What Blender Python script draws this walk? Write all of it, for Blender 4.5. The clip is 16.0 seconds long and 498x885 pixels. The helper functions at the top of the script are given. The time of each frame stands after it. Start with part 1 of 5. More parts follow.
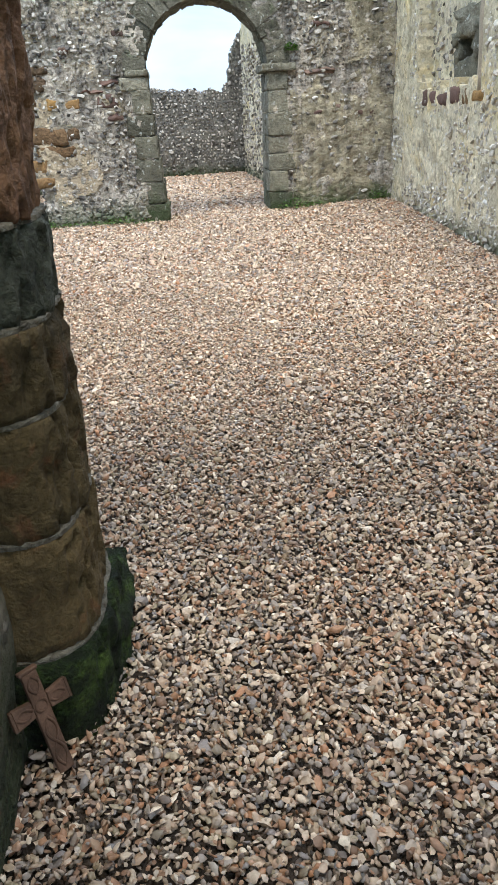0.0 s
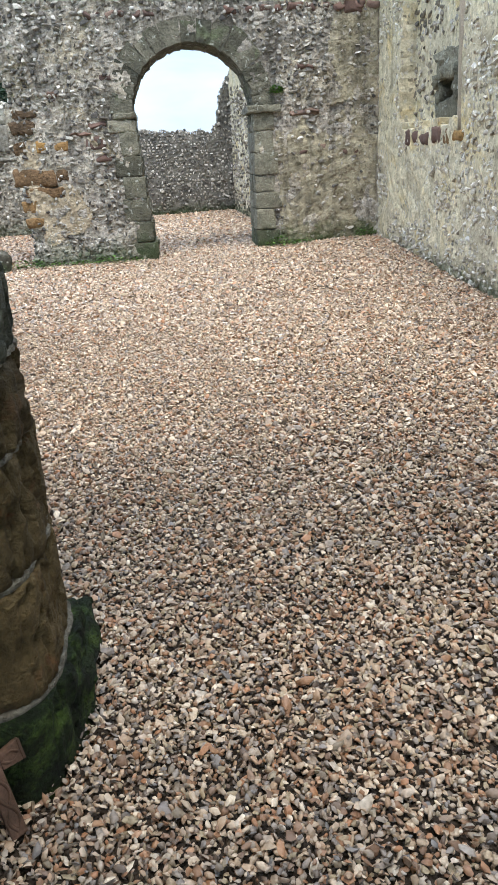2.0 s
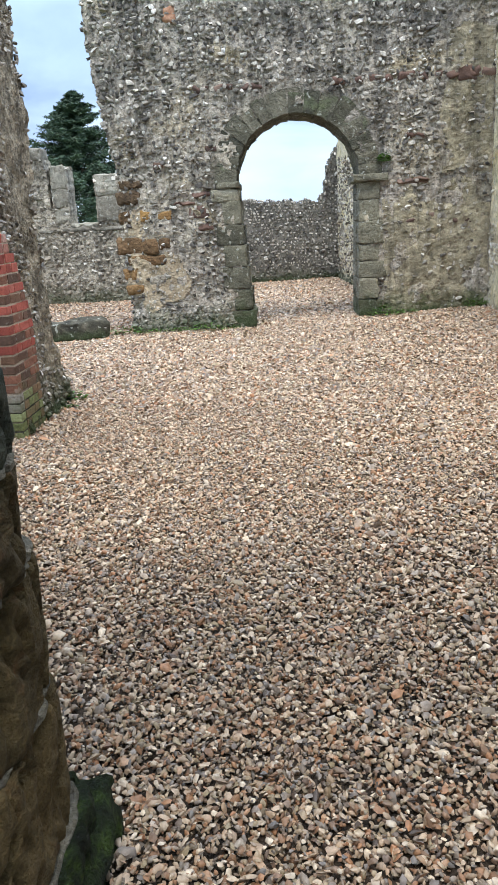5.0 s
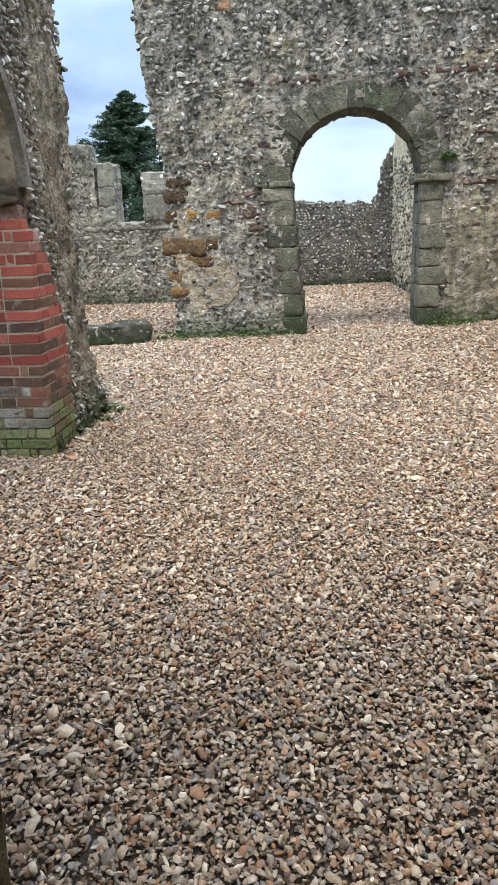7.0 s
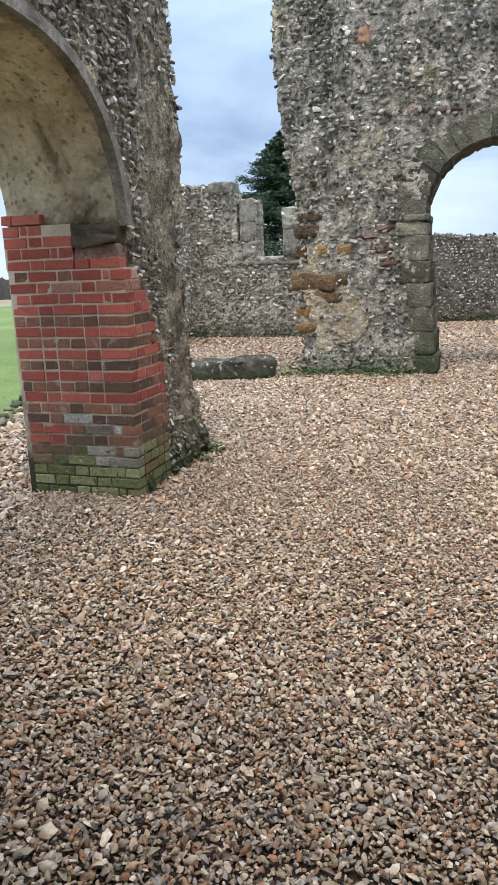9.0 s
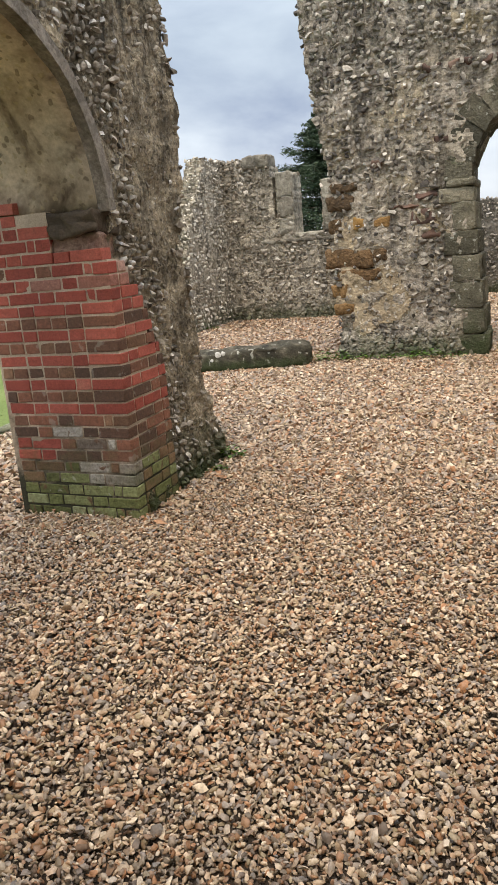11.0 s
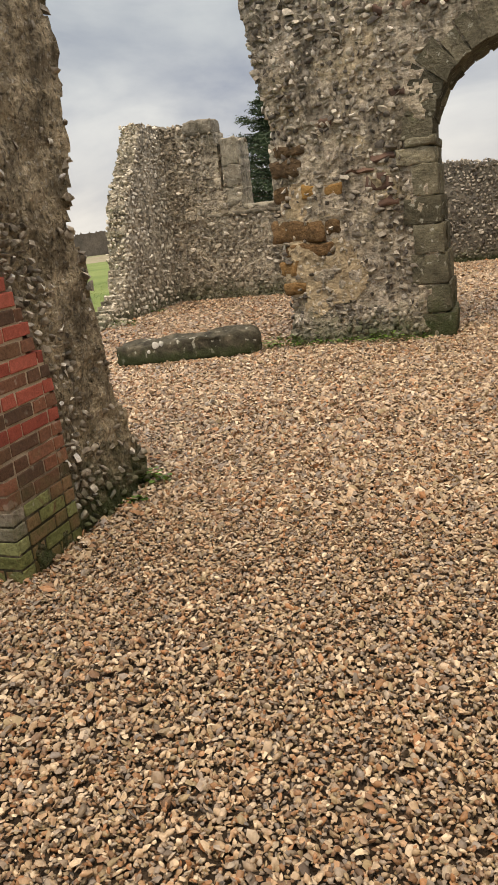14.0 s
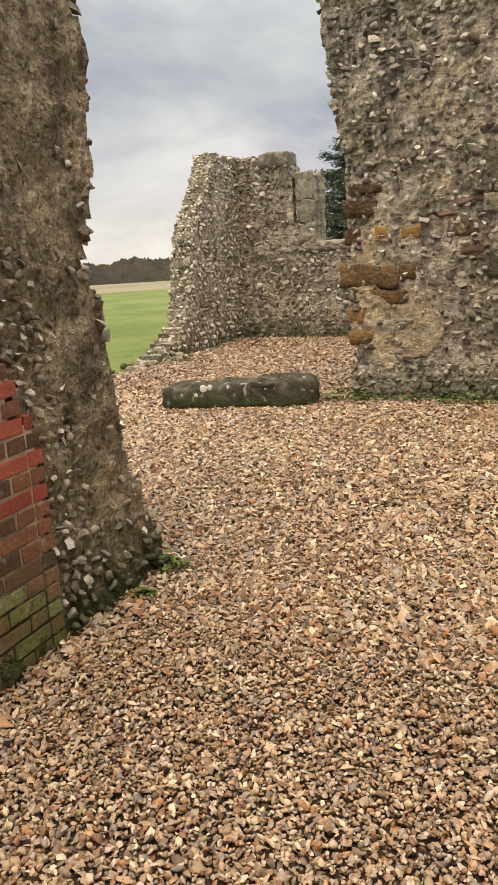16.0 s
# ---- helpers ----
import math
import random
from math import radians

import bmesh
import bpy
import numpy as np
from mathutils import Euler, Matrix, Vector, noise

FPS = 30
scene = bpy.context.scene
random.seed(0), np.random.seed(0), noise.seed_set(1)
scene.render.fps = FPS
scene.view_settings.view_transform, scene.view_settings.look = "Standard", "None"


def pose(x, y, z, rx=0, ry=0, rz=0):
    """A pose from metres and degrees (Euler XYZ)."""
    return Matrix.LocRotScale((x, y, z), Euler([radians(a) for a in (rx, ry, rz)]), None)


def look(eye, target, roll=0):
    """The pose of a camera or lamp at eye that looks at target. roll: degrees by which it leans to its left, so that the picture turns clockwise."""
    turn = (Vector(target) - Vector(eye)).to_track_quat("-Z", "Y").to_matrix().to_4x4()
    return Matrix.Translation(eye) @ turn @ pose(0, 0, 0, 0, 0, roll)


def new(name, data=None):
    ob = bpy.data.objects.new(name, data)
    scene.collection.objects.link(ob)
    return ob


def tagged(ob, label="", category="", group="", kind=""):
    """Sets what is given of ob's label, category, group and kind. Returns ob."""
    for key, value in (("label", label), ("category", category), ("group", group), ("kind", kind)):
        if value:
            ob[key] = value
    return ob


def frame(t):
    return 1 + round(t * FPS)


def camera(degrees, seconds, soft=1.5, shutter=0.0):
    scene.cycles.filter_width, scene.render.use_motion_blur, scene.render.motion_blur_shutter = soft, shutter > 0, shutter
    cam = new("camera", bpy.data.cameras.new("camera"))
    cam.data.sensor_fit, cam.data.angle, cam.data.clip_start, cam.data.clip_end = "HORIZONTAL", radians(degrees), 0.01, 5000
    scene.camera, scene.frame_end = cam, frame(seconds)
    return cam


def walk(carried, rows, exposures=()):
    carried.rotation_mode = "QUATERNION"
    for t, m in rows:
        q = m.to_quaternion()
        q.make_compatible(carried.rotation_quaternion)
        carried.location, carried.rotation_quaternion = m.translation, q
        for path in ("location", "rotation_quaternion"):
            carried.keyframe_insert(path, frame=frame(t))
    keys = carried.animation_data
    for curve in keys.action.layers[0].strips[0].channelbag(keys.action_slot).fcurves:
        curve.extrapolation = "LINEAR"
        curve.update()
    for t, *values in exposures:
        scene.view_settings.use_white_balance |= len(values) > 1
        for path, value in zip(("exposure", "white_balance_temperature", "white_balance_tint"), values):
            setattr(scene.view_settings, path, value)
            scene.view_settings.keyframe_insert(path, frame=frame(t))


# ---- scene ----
cam = camera(37.1, 16.0, soft=0.8)
PATH = [
    (0, (-0.729, -3.757, 1.514), (-0.608, -1.934, 0.701), -2.7),
    (0.5, (-0.724, -3.763, 1.514), (-0.585, -1.937, 0.71), -2.1),
    (1, (-0.698, -3.745, 1.534), (-0.574, -1.893, 0.789), -2.3),
    (1.5, (-0.664, -3.723, 1.534), (-0.523, -1.867, 0.802), -2.8),
    (2, (-0.63, -3.716, 1.533), (-0.491, -1.86, 0.801), -3.1),
    (2.5, (-0.541, -3.701, 1.537), (-0.461, -1.824, 0.85), -2.9),
    (3, (-0.498, -3.689, 1.544), (-0.541, -1.793, 0.91), -3.4),
    (3.5, (-0.517, -3.629, 1.532), (-0.596, -1.724, 0.928), -4.3),
    (3.7, (-0.533, -3.567, 1.535), (-0.595, -1.658, 0.94), -4.2),
    (5.8, (-0.512, -2.924, 1.524), (-0.681, -1.011, 0.965), -2.7),
    (6, (-0.456, -2.878, 1.526), (-0.652, -0.97, 0.959), -3.2),
    (6.5, (-0.472, -2.74, 1.507), (-0.711, -0.842, 0.923), -3.5),
    (7, (-0.629, -2.51, 1.516), (-0.851, -0.6, 0.963), -2.2),
    (7.5, (-0.675, -2.455, 1.499), (-0.99, -0.553, 0.968), -3.0),
    (8, (-0.608, -2.374, 1.521), (-1.072, -0.489, 1.039), -3.8),
    (8.5, (-0.383, -2.199, 1.556), (-0.903, -0.318, 1.12), -1.8),
    (9, (-0.338, -2.102, 1.538), (-0.943, -0.252, 1.079), -2.2),
    (9.2, (-0.353, -2.036, 1.532), (-0.982, -0.194, 1.069), -2.5),
    (11.3, (-0.273, -1.269, 1.577), (-1.027, 0.5, 1.031), -5.3),
    (11.5, (-0.3, -1.214, 1.565), (-1.049, 0.545, 0.977), -5.2),
    (12, (-0.496, -0.981, 1.549), (-1.218, 0.762, 0.885), -3.5),
    (12.5, (-0.572, -0.836, 1.559), (-1.277, 0.924, 0.923), -2.8),
    (13, (-0.42, -0.632, 1.579), (-1.145, 1.141, 1.002), -4.1),
    (13.5, (-0.308, -0.447, 1.581), (-1.024, 1.328, 1.001), -5.9),
    (14, (-0.412, -0.261, 1.558), (-1.08, 1.532, 0.974), -6.6),
    (14.5, (-0.676, -0.097, 1.582), (-1.401, 1.678, 1.011), -3.8),
    (15, (-0.721, 0.045, 1.552), (-1.612, 1.746, 0.996), -2.8),
    (15.5, (-0.567, 0.355, 1.615), (-1.481, 2.067, 1.131), -4.2),
    (16, (-0.568, 0.564, 1.613), (-1.391, 2.319, 1.119), -3.4),
]
walk(cam, [(t, look(eye, target, roll)) for t, eye, target, roll in PATH],
     exposures=[(0, 1.52, 6300, 8), (3.5, 1.5, 6300, 8), (6.0, 1.32, 6300, 8), (7.5, 1.26, 6400, 9), (9.2, 1.1, 6500, 10), (11.3, 1.0, 8200, 14), (11.8, 0.95, 8800, 15), (12.6, 1.0, 8500, 15), (13.0, 0.97, 7900, 13), (13.6, 0.84, 8300, 14), (14.2, 0.76, 9700, 16), (15.0, 0.88, 9800, 16), (16.0, 0.9, 9700, 16)])

# ---- exposure, world and sun ----
scene.view_settings.exposure = 0.0
world = bpy.data.worlds.new("overcast_sky")
scene.world = world
world.use_nodes = True
wn, wl = world.node_tree.nodes, world.node_tree.links
wn.clear()
w_out = wn.new("ShaderNodeOutputWorld")
w_bg = wn.new("ShaderNodeBackground")
w_sky = wn.new("ShaderNodeTexSky")
w_sky.sky_type = "NISHITA"
w_sky.sun_disc = False
w_sky.sun_elevation = radians(76)
w_sky.sun_rotation = radians(160)
w_co = wn.new("ShaderNodeTexCoord")
w_map = wn.new("ShaderNodeMapping")
w_map.inputs["Location"].default_value = (0.1, -0.45, 0.6)
w_map.inputs["Scale"].default_value = (1.6, 1.6, 4.2)
w_noise = wn.new("ShaderNodeTexNoise")
w_noise.inputs["Scale"].default_value = 1.6
w_noise.inputs["Detail"].default_value = 7
w_noise.inputs["Roughness"].default_value = 0.52
w_noise.inputs["Distortion"].default_value = 0.35
w_ramp = wn.new("ShaderNodeValToRGB")
w_ramp.color_ramp.elements[0].position = 0.36
w_ramp.color_ramp.elements[0].color = (4.7, 5.9, 8.3, 1)
w_ramp.color_ramp.elements[1].position = 0.6
w_ramp.color_ramp.elements[1].color = (9.6, 11.1, 13.0, 1)
w_mix = wn.new("ShaderNodeMix")
w_mix.data_type = "RGBA"
w_mix.inputs["Factor"].default_value = 0.88
w_bg.inputs["Strength"].default_value = 0.105
wl.new(w_co.outputs["Generated"], w_map.inputs["Vector"])
wl.new(w_map.outputs["Vector"], w_noise.inputs["Vector"])
wl.new(w_noise.outputs["Fac"], w_ramp.inputs["Fac"])
wl.new(w_sky.outputs["Color"], w_mix.inputs["A"])
wl.new(w_ramp.outputs["Color"], w_mix.inputs["B"])
# the cloud deck: a bright rim along the horizon, a darker belt above it, brightest overhead
w_sep = wn.new("ShaderNodeSeparateXYZ")
w_up = wn.new("ShaderNodeValToRGB")
w_up.color_ramp.interpolation = "B_SPLINE"
while len(w_up.color_ramp.elements) < 6:
    w_up.color_ramp.elements.new(0.5)
for el, (at, level, blue) in zip(w_up.color_ramp.elements, ((0.0, 0.46, 0.02), (0.1, 0.47, 0.05), (0.2, 0.36, 0.12), (0.35, 0.3, 0.15), (0.56, 2.4, 0.0), (1.0, 3.3, 0.0))):
    el.position, el.color = at, (level * (1 - blue), level, level * (1 + blue), 1)
w_scale = wn.new("ShaderNodeVectorMath")
w_scale.operation = "MULTIPLY"
wl.new(w_co.outputs["Generated"], w_sep.inputs["Vector"])
wl.new(w_sep.outputs["Z"], w_up.inputs["Fac"])
wl.new(w_mix.outputs["Result"], w_scale.inputs[0])
wl.new(w_up.outputs["Color"], w_scale.inputs[1])
wl.new(w_scale.outputs["Vector"], w_bg.inputs["Color"])
wl.new(w_bg.outputs["Background"], w_out.inputs["Surface"])

sun = new("sun", bpy.data.lights.new("sun", "SUN"))
sun.data.energy = 1.4
sun.data.angle = radians(30)
sun.data.color = (1.0, 0.92, 0.8)
sun.matrix_world = look((0.3, -2.9, 8.5), (0, 0, 0))


# ---- materials ----
def ramp(nt, fac, stops):
    """A colour ramp over evenly or explicitly placed (position, colour) stops."""
    node = nt.nodes.new("ShaderNodeValToRGB")
    els = node.color_ramp.elements
    while len(els) < len(stops):
        els.new(0.5)
    for el, (p, c) in zip(els, stops):
        el.position, el.color = p, (*c, 1)
    nt.links.new(fac, node.inputs["Fac"])
    return node.outputs["Color"]


def tex_noise(nt, vec, scale, detail=4.0, rough=0.55, dist=0.0):
    node = nt.nodes.new("ShaderNodeTexNoise")
    node.inputs["Scale"].default_value = scale
    node.inputs["Detail"].default_value = detail
    node.inputs["Roughness"].default_value = rough
    node.inputs["Distortion"].default_value = dist
    nt.links.new(vec, node.inputs["Vector"])
    return node.outputs["Fac"]


def calc(nt, op, a, b=0.0, c=0.0, clamp=False):
    node = nt.nodes.new("ShaderNodeMath")
    node.operation, node.use_clamp = op, clamp
    for n, v in enumerate((a, b, c)):
        if isinstance(v, (int, float)):
            node.inputs[n].default_value = v
        else:
            nt.links.new(v, node.inputs[n])
    return node.outputs["Value"]


def blend(nt, fac, a, b, how="MIX"):
    node = nt.nodes.new("ShaderNodeMix")
    node.data_type, node.blend_type = "RGBA", how
    for key, v in (("Factor", fac), ("A", a), ("B", b)):
        if isinstance(v, (int, float)):
            node.inputs[key].default_value = v
        elif isinstance(v, tuple):
            node.inputs[key].default_value = (*v, 1)
        else:
            nt.links.new(v, node.inputs[key])
    return node.outputs["Result"]


def span(nt, v, lo, hi):
    """0 below lo, 1 above hi."""
    node = nt.nodes.new("ShaderNodeMapRange")
    node.clamp = True
    node.inputs["From Min"].default_value, node.inputs["From Max"].default_value = lo, hi
    nt.links.new(v, node.inputs["Value"])
    return node.outputs["Result"]


def surface(name, tones, scale=3.0, grain=60.0, relief=0.5, depth=0.01, rough=0.9, vary="",
            moss=None, lichen=0.0, chips=None, patch=None, streak=0.0, spec=0.3, crust=None, blotch=None):
    """A mineral or plant surface. tones: ramp stops over a broad noise. vary: 'piece' shifts the tone from piece to piece.
    moss: (colour, height reached, strength). chips: (scale, pale, dark) small stones showing in the mortar.
    patch: (colour, scale, lo, hi) larger patches of another coat. blotch: (scale, strength) broad weather stains."""
    m = bpy.data.materials.new(name)
    m.use_nodes = True
    nt = m.node_tree
    bsdf = nt.nodes["Principled BSDF"]
    bsdf.inputs["Roughness"].default_value = rough
    bsdf.inputs["Specular IOR Level"].default_value = spec
    geo = nt.nodes.new("ShaderNodeNewGeometry")
    pos = geo.outputs["Position"]
    broad = tex_noise(nt, pos, scale, 6, 0.6, 0.4)
    fine = tex_noise(nt, pos, grain, 4, 0.65)
    if vary == "piece":
        info = nt.nodes.new("ShaderNodeObjectInfo")
        own = calc(nt, "FRACT", calc(nt, "ADD", geo.outputs["Random Per Island"], info.outputs["Random"]))
        tone = calc(nt, "ADD", calc(nt, "MULTIPLY", own, 0.86), calc(nt, "MULTIPLY", broad, 0.28))
        tone = calc(nt, "SUBTRACT", tone, 0.07, clamp=True)
    else:
        tone = span(nt, broad, 0.28, 0.72)
    col = ramp(nt, tone, tones)
    height = fine
    if patch:
        where = span(nt, tex_noise(nt, pos, patch[1], 5, 0.6, 0.8), patch[2], patch[3])
        col = blend(nt, where, col, patch[0])
    if chips:
        vor = nt.nodes.new("ShaderNodeTexVoronoi")
        vor.inputs["Scale"].default_value = chips[0]
        warp = nt.nodes.new("ShaderNodeTexNoise")
        warp.inputs["Scale"].default_value = chips[0] * 0.8
        nt.links.new(pos, warp.inputs["Vector"])
        push = nt.nodes.new("ShaderNodeVectorMath")
        push.operation = "MULTIPLY_ADD"
        push.inputs[1].default_value = (1.3 / chips[0],) * 3
        nt.links.new(warp.outputs["Color"], push.inputs[0])
        nt.links.new(pos, push.inputs[2])
        nt.links.new(push.outputs["Vector"], vor.inputs["Vector"])
        rnd = nt.nodes.new("ShaderNodeSeparateColor")
        nt.links.new(vor.outputs["Color"], rnd.inputs["Color"])
        stone = calc(nt, "MULTIPLY", span(nt, vor.outputs["Distance"], 0.42, 0.3), span(nt, rnd.outputs["Red"], 0.35, 0.5))
        shade = ramp(nt, rnd.outputs["Green"], [(0.0, chips[2]), (0.45, chips[2]), (0.6, chips[1]), (1.0, chips[1])])
        col = blend(nt, calc(nt, "MULTIPLY", stone, 0.6), col, shade)
        height = calc(nt, "ADD", fine, calc(nt, "MULTIPLY", stone, 0.8))
    col = blend(nt, 0.5, col, ramp(nt, fine, [(0.25, (0.45, 0.45, 0.45)), (0.75, (1.5, 1.5, 1.5))]), "MULTIPLY") if grain else col
    if crust:
        cm = nt.nodes.new("ShaderNodeMapping")
        cm.inputs["Scale"].default_value = (1.0, 1.0, 1.15)
        nt.links.new(pos, cm.inputs["Vector"])
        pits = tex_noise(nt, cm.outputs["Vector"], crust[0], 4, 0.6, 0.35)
        # hollows get their shade in the colour, from the noise that also sinks them
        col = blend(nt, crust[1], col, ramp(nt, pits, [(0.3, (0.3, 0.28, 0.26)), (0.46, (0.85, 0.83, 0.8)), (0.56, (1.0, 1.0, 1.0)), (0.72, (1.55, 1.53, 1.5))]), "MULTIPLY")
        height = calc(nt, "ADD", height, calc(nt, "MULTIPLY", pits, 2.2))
    if blotch:
        stain = tex_noise(nt, pos, blotch[0], 7, 0.68, 0.9)
        col = blend(nt, blotch[1], col, ramp(nt, stain, [(0.34, (1.25, 1.22, 1.18)), (0.5, (0.95, 0.94, 0.92)), (0.64, (0.36, 0.35, 0.32))]), "MULTIPLY")
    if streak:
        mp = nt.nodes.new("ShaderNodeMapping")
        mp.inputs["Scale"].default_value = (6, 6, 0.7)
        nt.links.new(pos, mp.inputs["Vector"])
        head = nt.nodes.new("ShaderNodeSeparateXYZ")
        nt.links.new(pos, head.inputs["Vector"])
        # weather streaks, thickened upward so colour dims the overlit wall tops
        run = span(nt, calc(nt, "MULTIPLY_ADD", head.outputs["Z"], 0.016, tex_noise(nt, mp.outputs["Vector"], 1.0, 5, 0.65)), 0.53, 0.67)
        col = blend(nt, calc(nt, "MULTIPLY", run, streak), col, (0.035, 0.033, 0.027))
    if lichen:
        spots = span(nt, tex_noise(nt, pos, 14, 3, 0.5, 0.3), 0.63, 0.68)
        col = blend(nt, calc(nt, "MULTIPLY", spots, lichen), col, (0.5, 0.51, 0.45))
    if moss:
        xyz = nt.nodes.new("ShaderNodeSeparateXYZ")
        nt.links.new(pos, xyz.inputs["Vector"])
        low = calc(nt, "SUBTRACT", 1.0, calc(nt, "DIVIDE", xyz.outputs["Z"], moss[1]))
        mask = span(nt, calc(nt, "ADD", calc(nt, "MULTIPLY", low, 0.55), tex_noise(nt, pos, 7, 5, 0.65, 0.5)), 0.55, 0.95)
        green = ramp(nt, fine, [(0.3, tuple(v * 0.45 for v in moss[0])), (0.7, moss[0])])
        col = blend(nt, calc(nt, "MULTIPLY", mask, moss[2]), col, green)
    nt.links.new(col, bsdf.inputs["Base Color"])
    bump = nt.nodes.new("ShaderNodeBump")
    bump.inputs["Strength"].default_value = relief
    bump.inputs["Distance"].default_value = depth
    nt.links.new(height, bump.inputs["Height"])
    nt.links.new(bump.outputs["Normal"], bsdf.inputs["Normal"])
    return m


MOSS = (0.045, 0.075, 0.02)
PEBBLES = [(0.0, (0.035, 0.03, 0.028)), (0.06, (0.12, 0.086, 0.066)), (0.13, (0.34, 0.18, 0.09)), (0.2, (0.17, 0.135, 0.11)), (0.27, (0.36, 0.285, 0.175)),
           (0.34, (0.45, 0.325, 0.22)), (0.4, (0.185, 0.17, 0.16)), (0.48, (0.57, 0.43, 0.3)), (0.54, (0.42, 0.205, 0.1)), (0.6, (0.24, 0.165, 0.115)),
           (0.67, (0.63, 0.495, 0.355)), (0.74, (0.25, 0.215, 0.195)), (0.82, (0.78, 0.65, 0.49)), (0.9, (0.4, 0.26, 0.16)), (1.0, (0.92, 0.83, 0.7))]
m_pebble = surface("flint_pebble", PEBBLES, 1.4, 62, 0.5, 0.004, 0.55, "piece", spec=0.5)
m_pebble_red = surface("reddish_flint_pebble", [(p, (r * 0.84, g * 0.83, b * 0.84)) for p, (r, g, b) in PEBBLES], 1.4, 70, 0.35, 0.003, 0.6, "piece")
# bed kept darker than the pebbles: shade between stones put into its colour
m_bed = surface("gravel_bed", [(0.2, (0.035, 0.027, 0.02)), (0.8, (0.085, 0.062, 0.045))], 2.0, 45, 0.9, 0.02,
                chips=(38, (0.24, 0.175, 0.12), (0.08, 0.06, 0.047)))
m_grass = surface("turf", [(0.2, (0.1, 0.155, 0.04)), (0.55, (0.135, 0.19, 0.052)), (0.9, (0.18, 0.225, 0.075))], 0.35, 30, 0.15, 0.01)
m_blade = surface("grass_blade", [(0.0, (0.1, 0.155, 0.04)), (0.6, (0.135, 0.19, 0.05)), (1.0, (0.19, 0.225, 0.08))], 1.0, 0.5, 0.1, 0.002, 0.7, "piece")
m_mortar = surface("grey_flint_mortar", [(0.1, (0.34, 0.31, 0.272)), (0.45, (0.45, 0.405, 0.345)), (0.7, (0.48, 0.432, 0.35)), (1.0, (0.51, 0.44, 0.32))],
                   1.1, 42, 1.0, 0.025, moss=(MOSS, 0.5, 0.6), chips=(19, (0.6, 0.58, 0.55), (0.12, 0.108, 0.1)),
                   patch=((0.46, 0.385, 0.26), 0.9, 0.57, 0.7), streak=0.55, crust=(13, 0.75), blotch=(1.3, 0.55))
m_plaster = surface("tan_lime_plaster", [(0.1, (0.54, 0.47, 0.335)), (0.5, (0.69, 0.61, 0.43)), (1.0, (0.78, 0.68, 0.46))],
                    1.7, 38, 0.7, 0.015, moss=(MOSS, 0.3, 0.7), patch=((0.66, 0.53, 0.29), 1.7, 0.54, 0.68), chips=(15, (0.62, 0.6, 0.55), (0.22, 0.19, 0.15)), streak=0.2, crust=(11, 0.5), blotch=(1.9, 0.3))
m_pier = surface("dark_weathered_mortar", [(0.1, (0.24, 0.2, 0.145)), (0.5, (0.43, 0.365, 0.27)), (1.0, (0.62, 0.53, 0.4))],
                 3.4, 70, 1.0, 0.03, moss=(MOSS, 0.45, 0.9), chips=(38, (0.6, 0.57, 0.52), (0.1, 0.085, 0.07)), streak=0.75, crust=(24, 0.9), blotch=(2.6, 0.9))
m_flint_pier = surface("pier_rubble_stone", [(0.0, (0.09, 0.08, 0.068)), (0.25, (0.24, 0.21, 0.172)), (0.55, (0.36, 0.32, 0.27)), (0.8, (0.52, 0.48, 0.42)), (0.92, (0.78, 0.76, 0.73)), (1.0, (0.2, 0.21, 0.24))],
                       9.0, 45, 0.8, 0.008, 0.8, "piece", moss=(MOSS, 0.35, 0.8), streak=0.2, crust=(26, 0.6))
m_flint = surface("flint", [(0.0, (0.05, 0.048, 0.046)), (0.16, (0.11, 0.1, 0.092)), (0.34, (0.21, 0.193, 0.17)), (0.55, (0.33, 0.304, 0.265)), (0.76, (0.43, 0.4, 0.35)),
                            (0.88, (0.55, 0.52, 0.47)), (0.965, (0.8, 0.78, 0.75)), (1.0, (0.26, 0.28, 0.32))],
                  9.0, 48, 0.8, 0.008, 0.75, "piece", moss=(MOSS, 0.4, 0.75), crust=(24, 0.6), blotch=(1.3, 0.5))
m_flint_warm = surface("tan_rubble_stone", [(0.0, (0.08, 0.07, 0.055)), (0.3, (0.24, 0.21, 0.17)), (0.65, (0.42, 0.375, 0.31)), (0.88, (0.56, 0.52, 0.46)), (1.0, (0.78, 0.76, 0.72))],
                       9.0, 45, 0.8, 0.008, 0.8, "piece", moss=(MOSS, 0.4, 0.75), streak=0.25, crust=(22, 0.6), blotch=(1.7, 0.5))
m_flint_pale = surface("pale_grey_flint", [(0.0, (0.28, 0.25, 0.2)), (0.3, (0.46, 0.415, 0.34)), (0.65, (0.62, 0.565, 0.475)), (0.88, (0.74, 0.7, 0.62)), (1.0, (0.85, 0.82, 0.77))],
                       9.0, 45, 0.8, 0.008, 0.75, "piece", moss=(MOSS, 0.2, 0.35), crust=(22, 0.5))
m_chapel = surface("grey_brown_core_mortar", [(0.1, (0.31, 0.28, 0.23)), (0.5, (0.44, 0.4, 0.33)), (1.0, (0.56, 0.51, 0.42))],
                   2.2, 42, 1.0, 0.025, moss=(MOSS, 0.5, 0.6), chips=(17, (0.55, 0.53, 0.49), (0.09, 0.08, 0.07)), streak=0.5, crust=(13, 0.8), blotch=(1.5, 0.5))
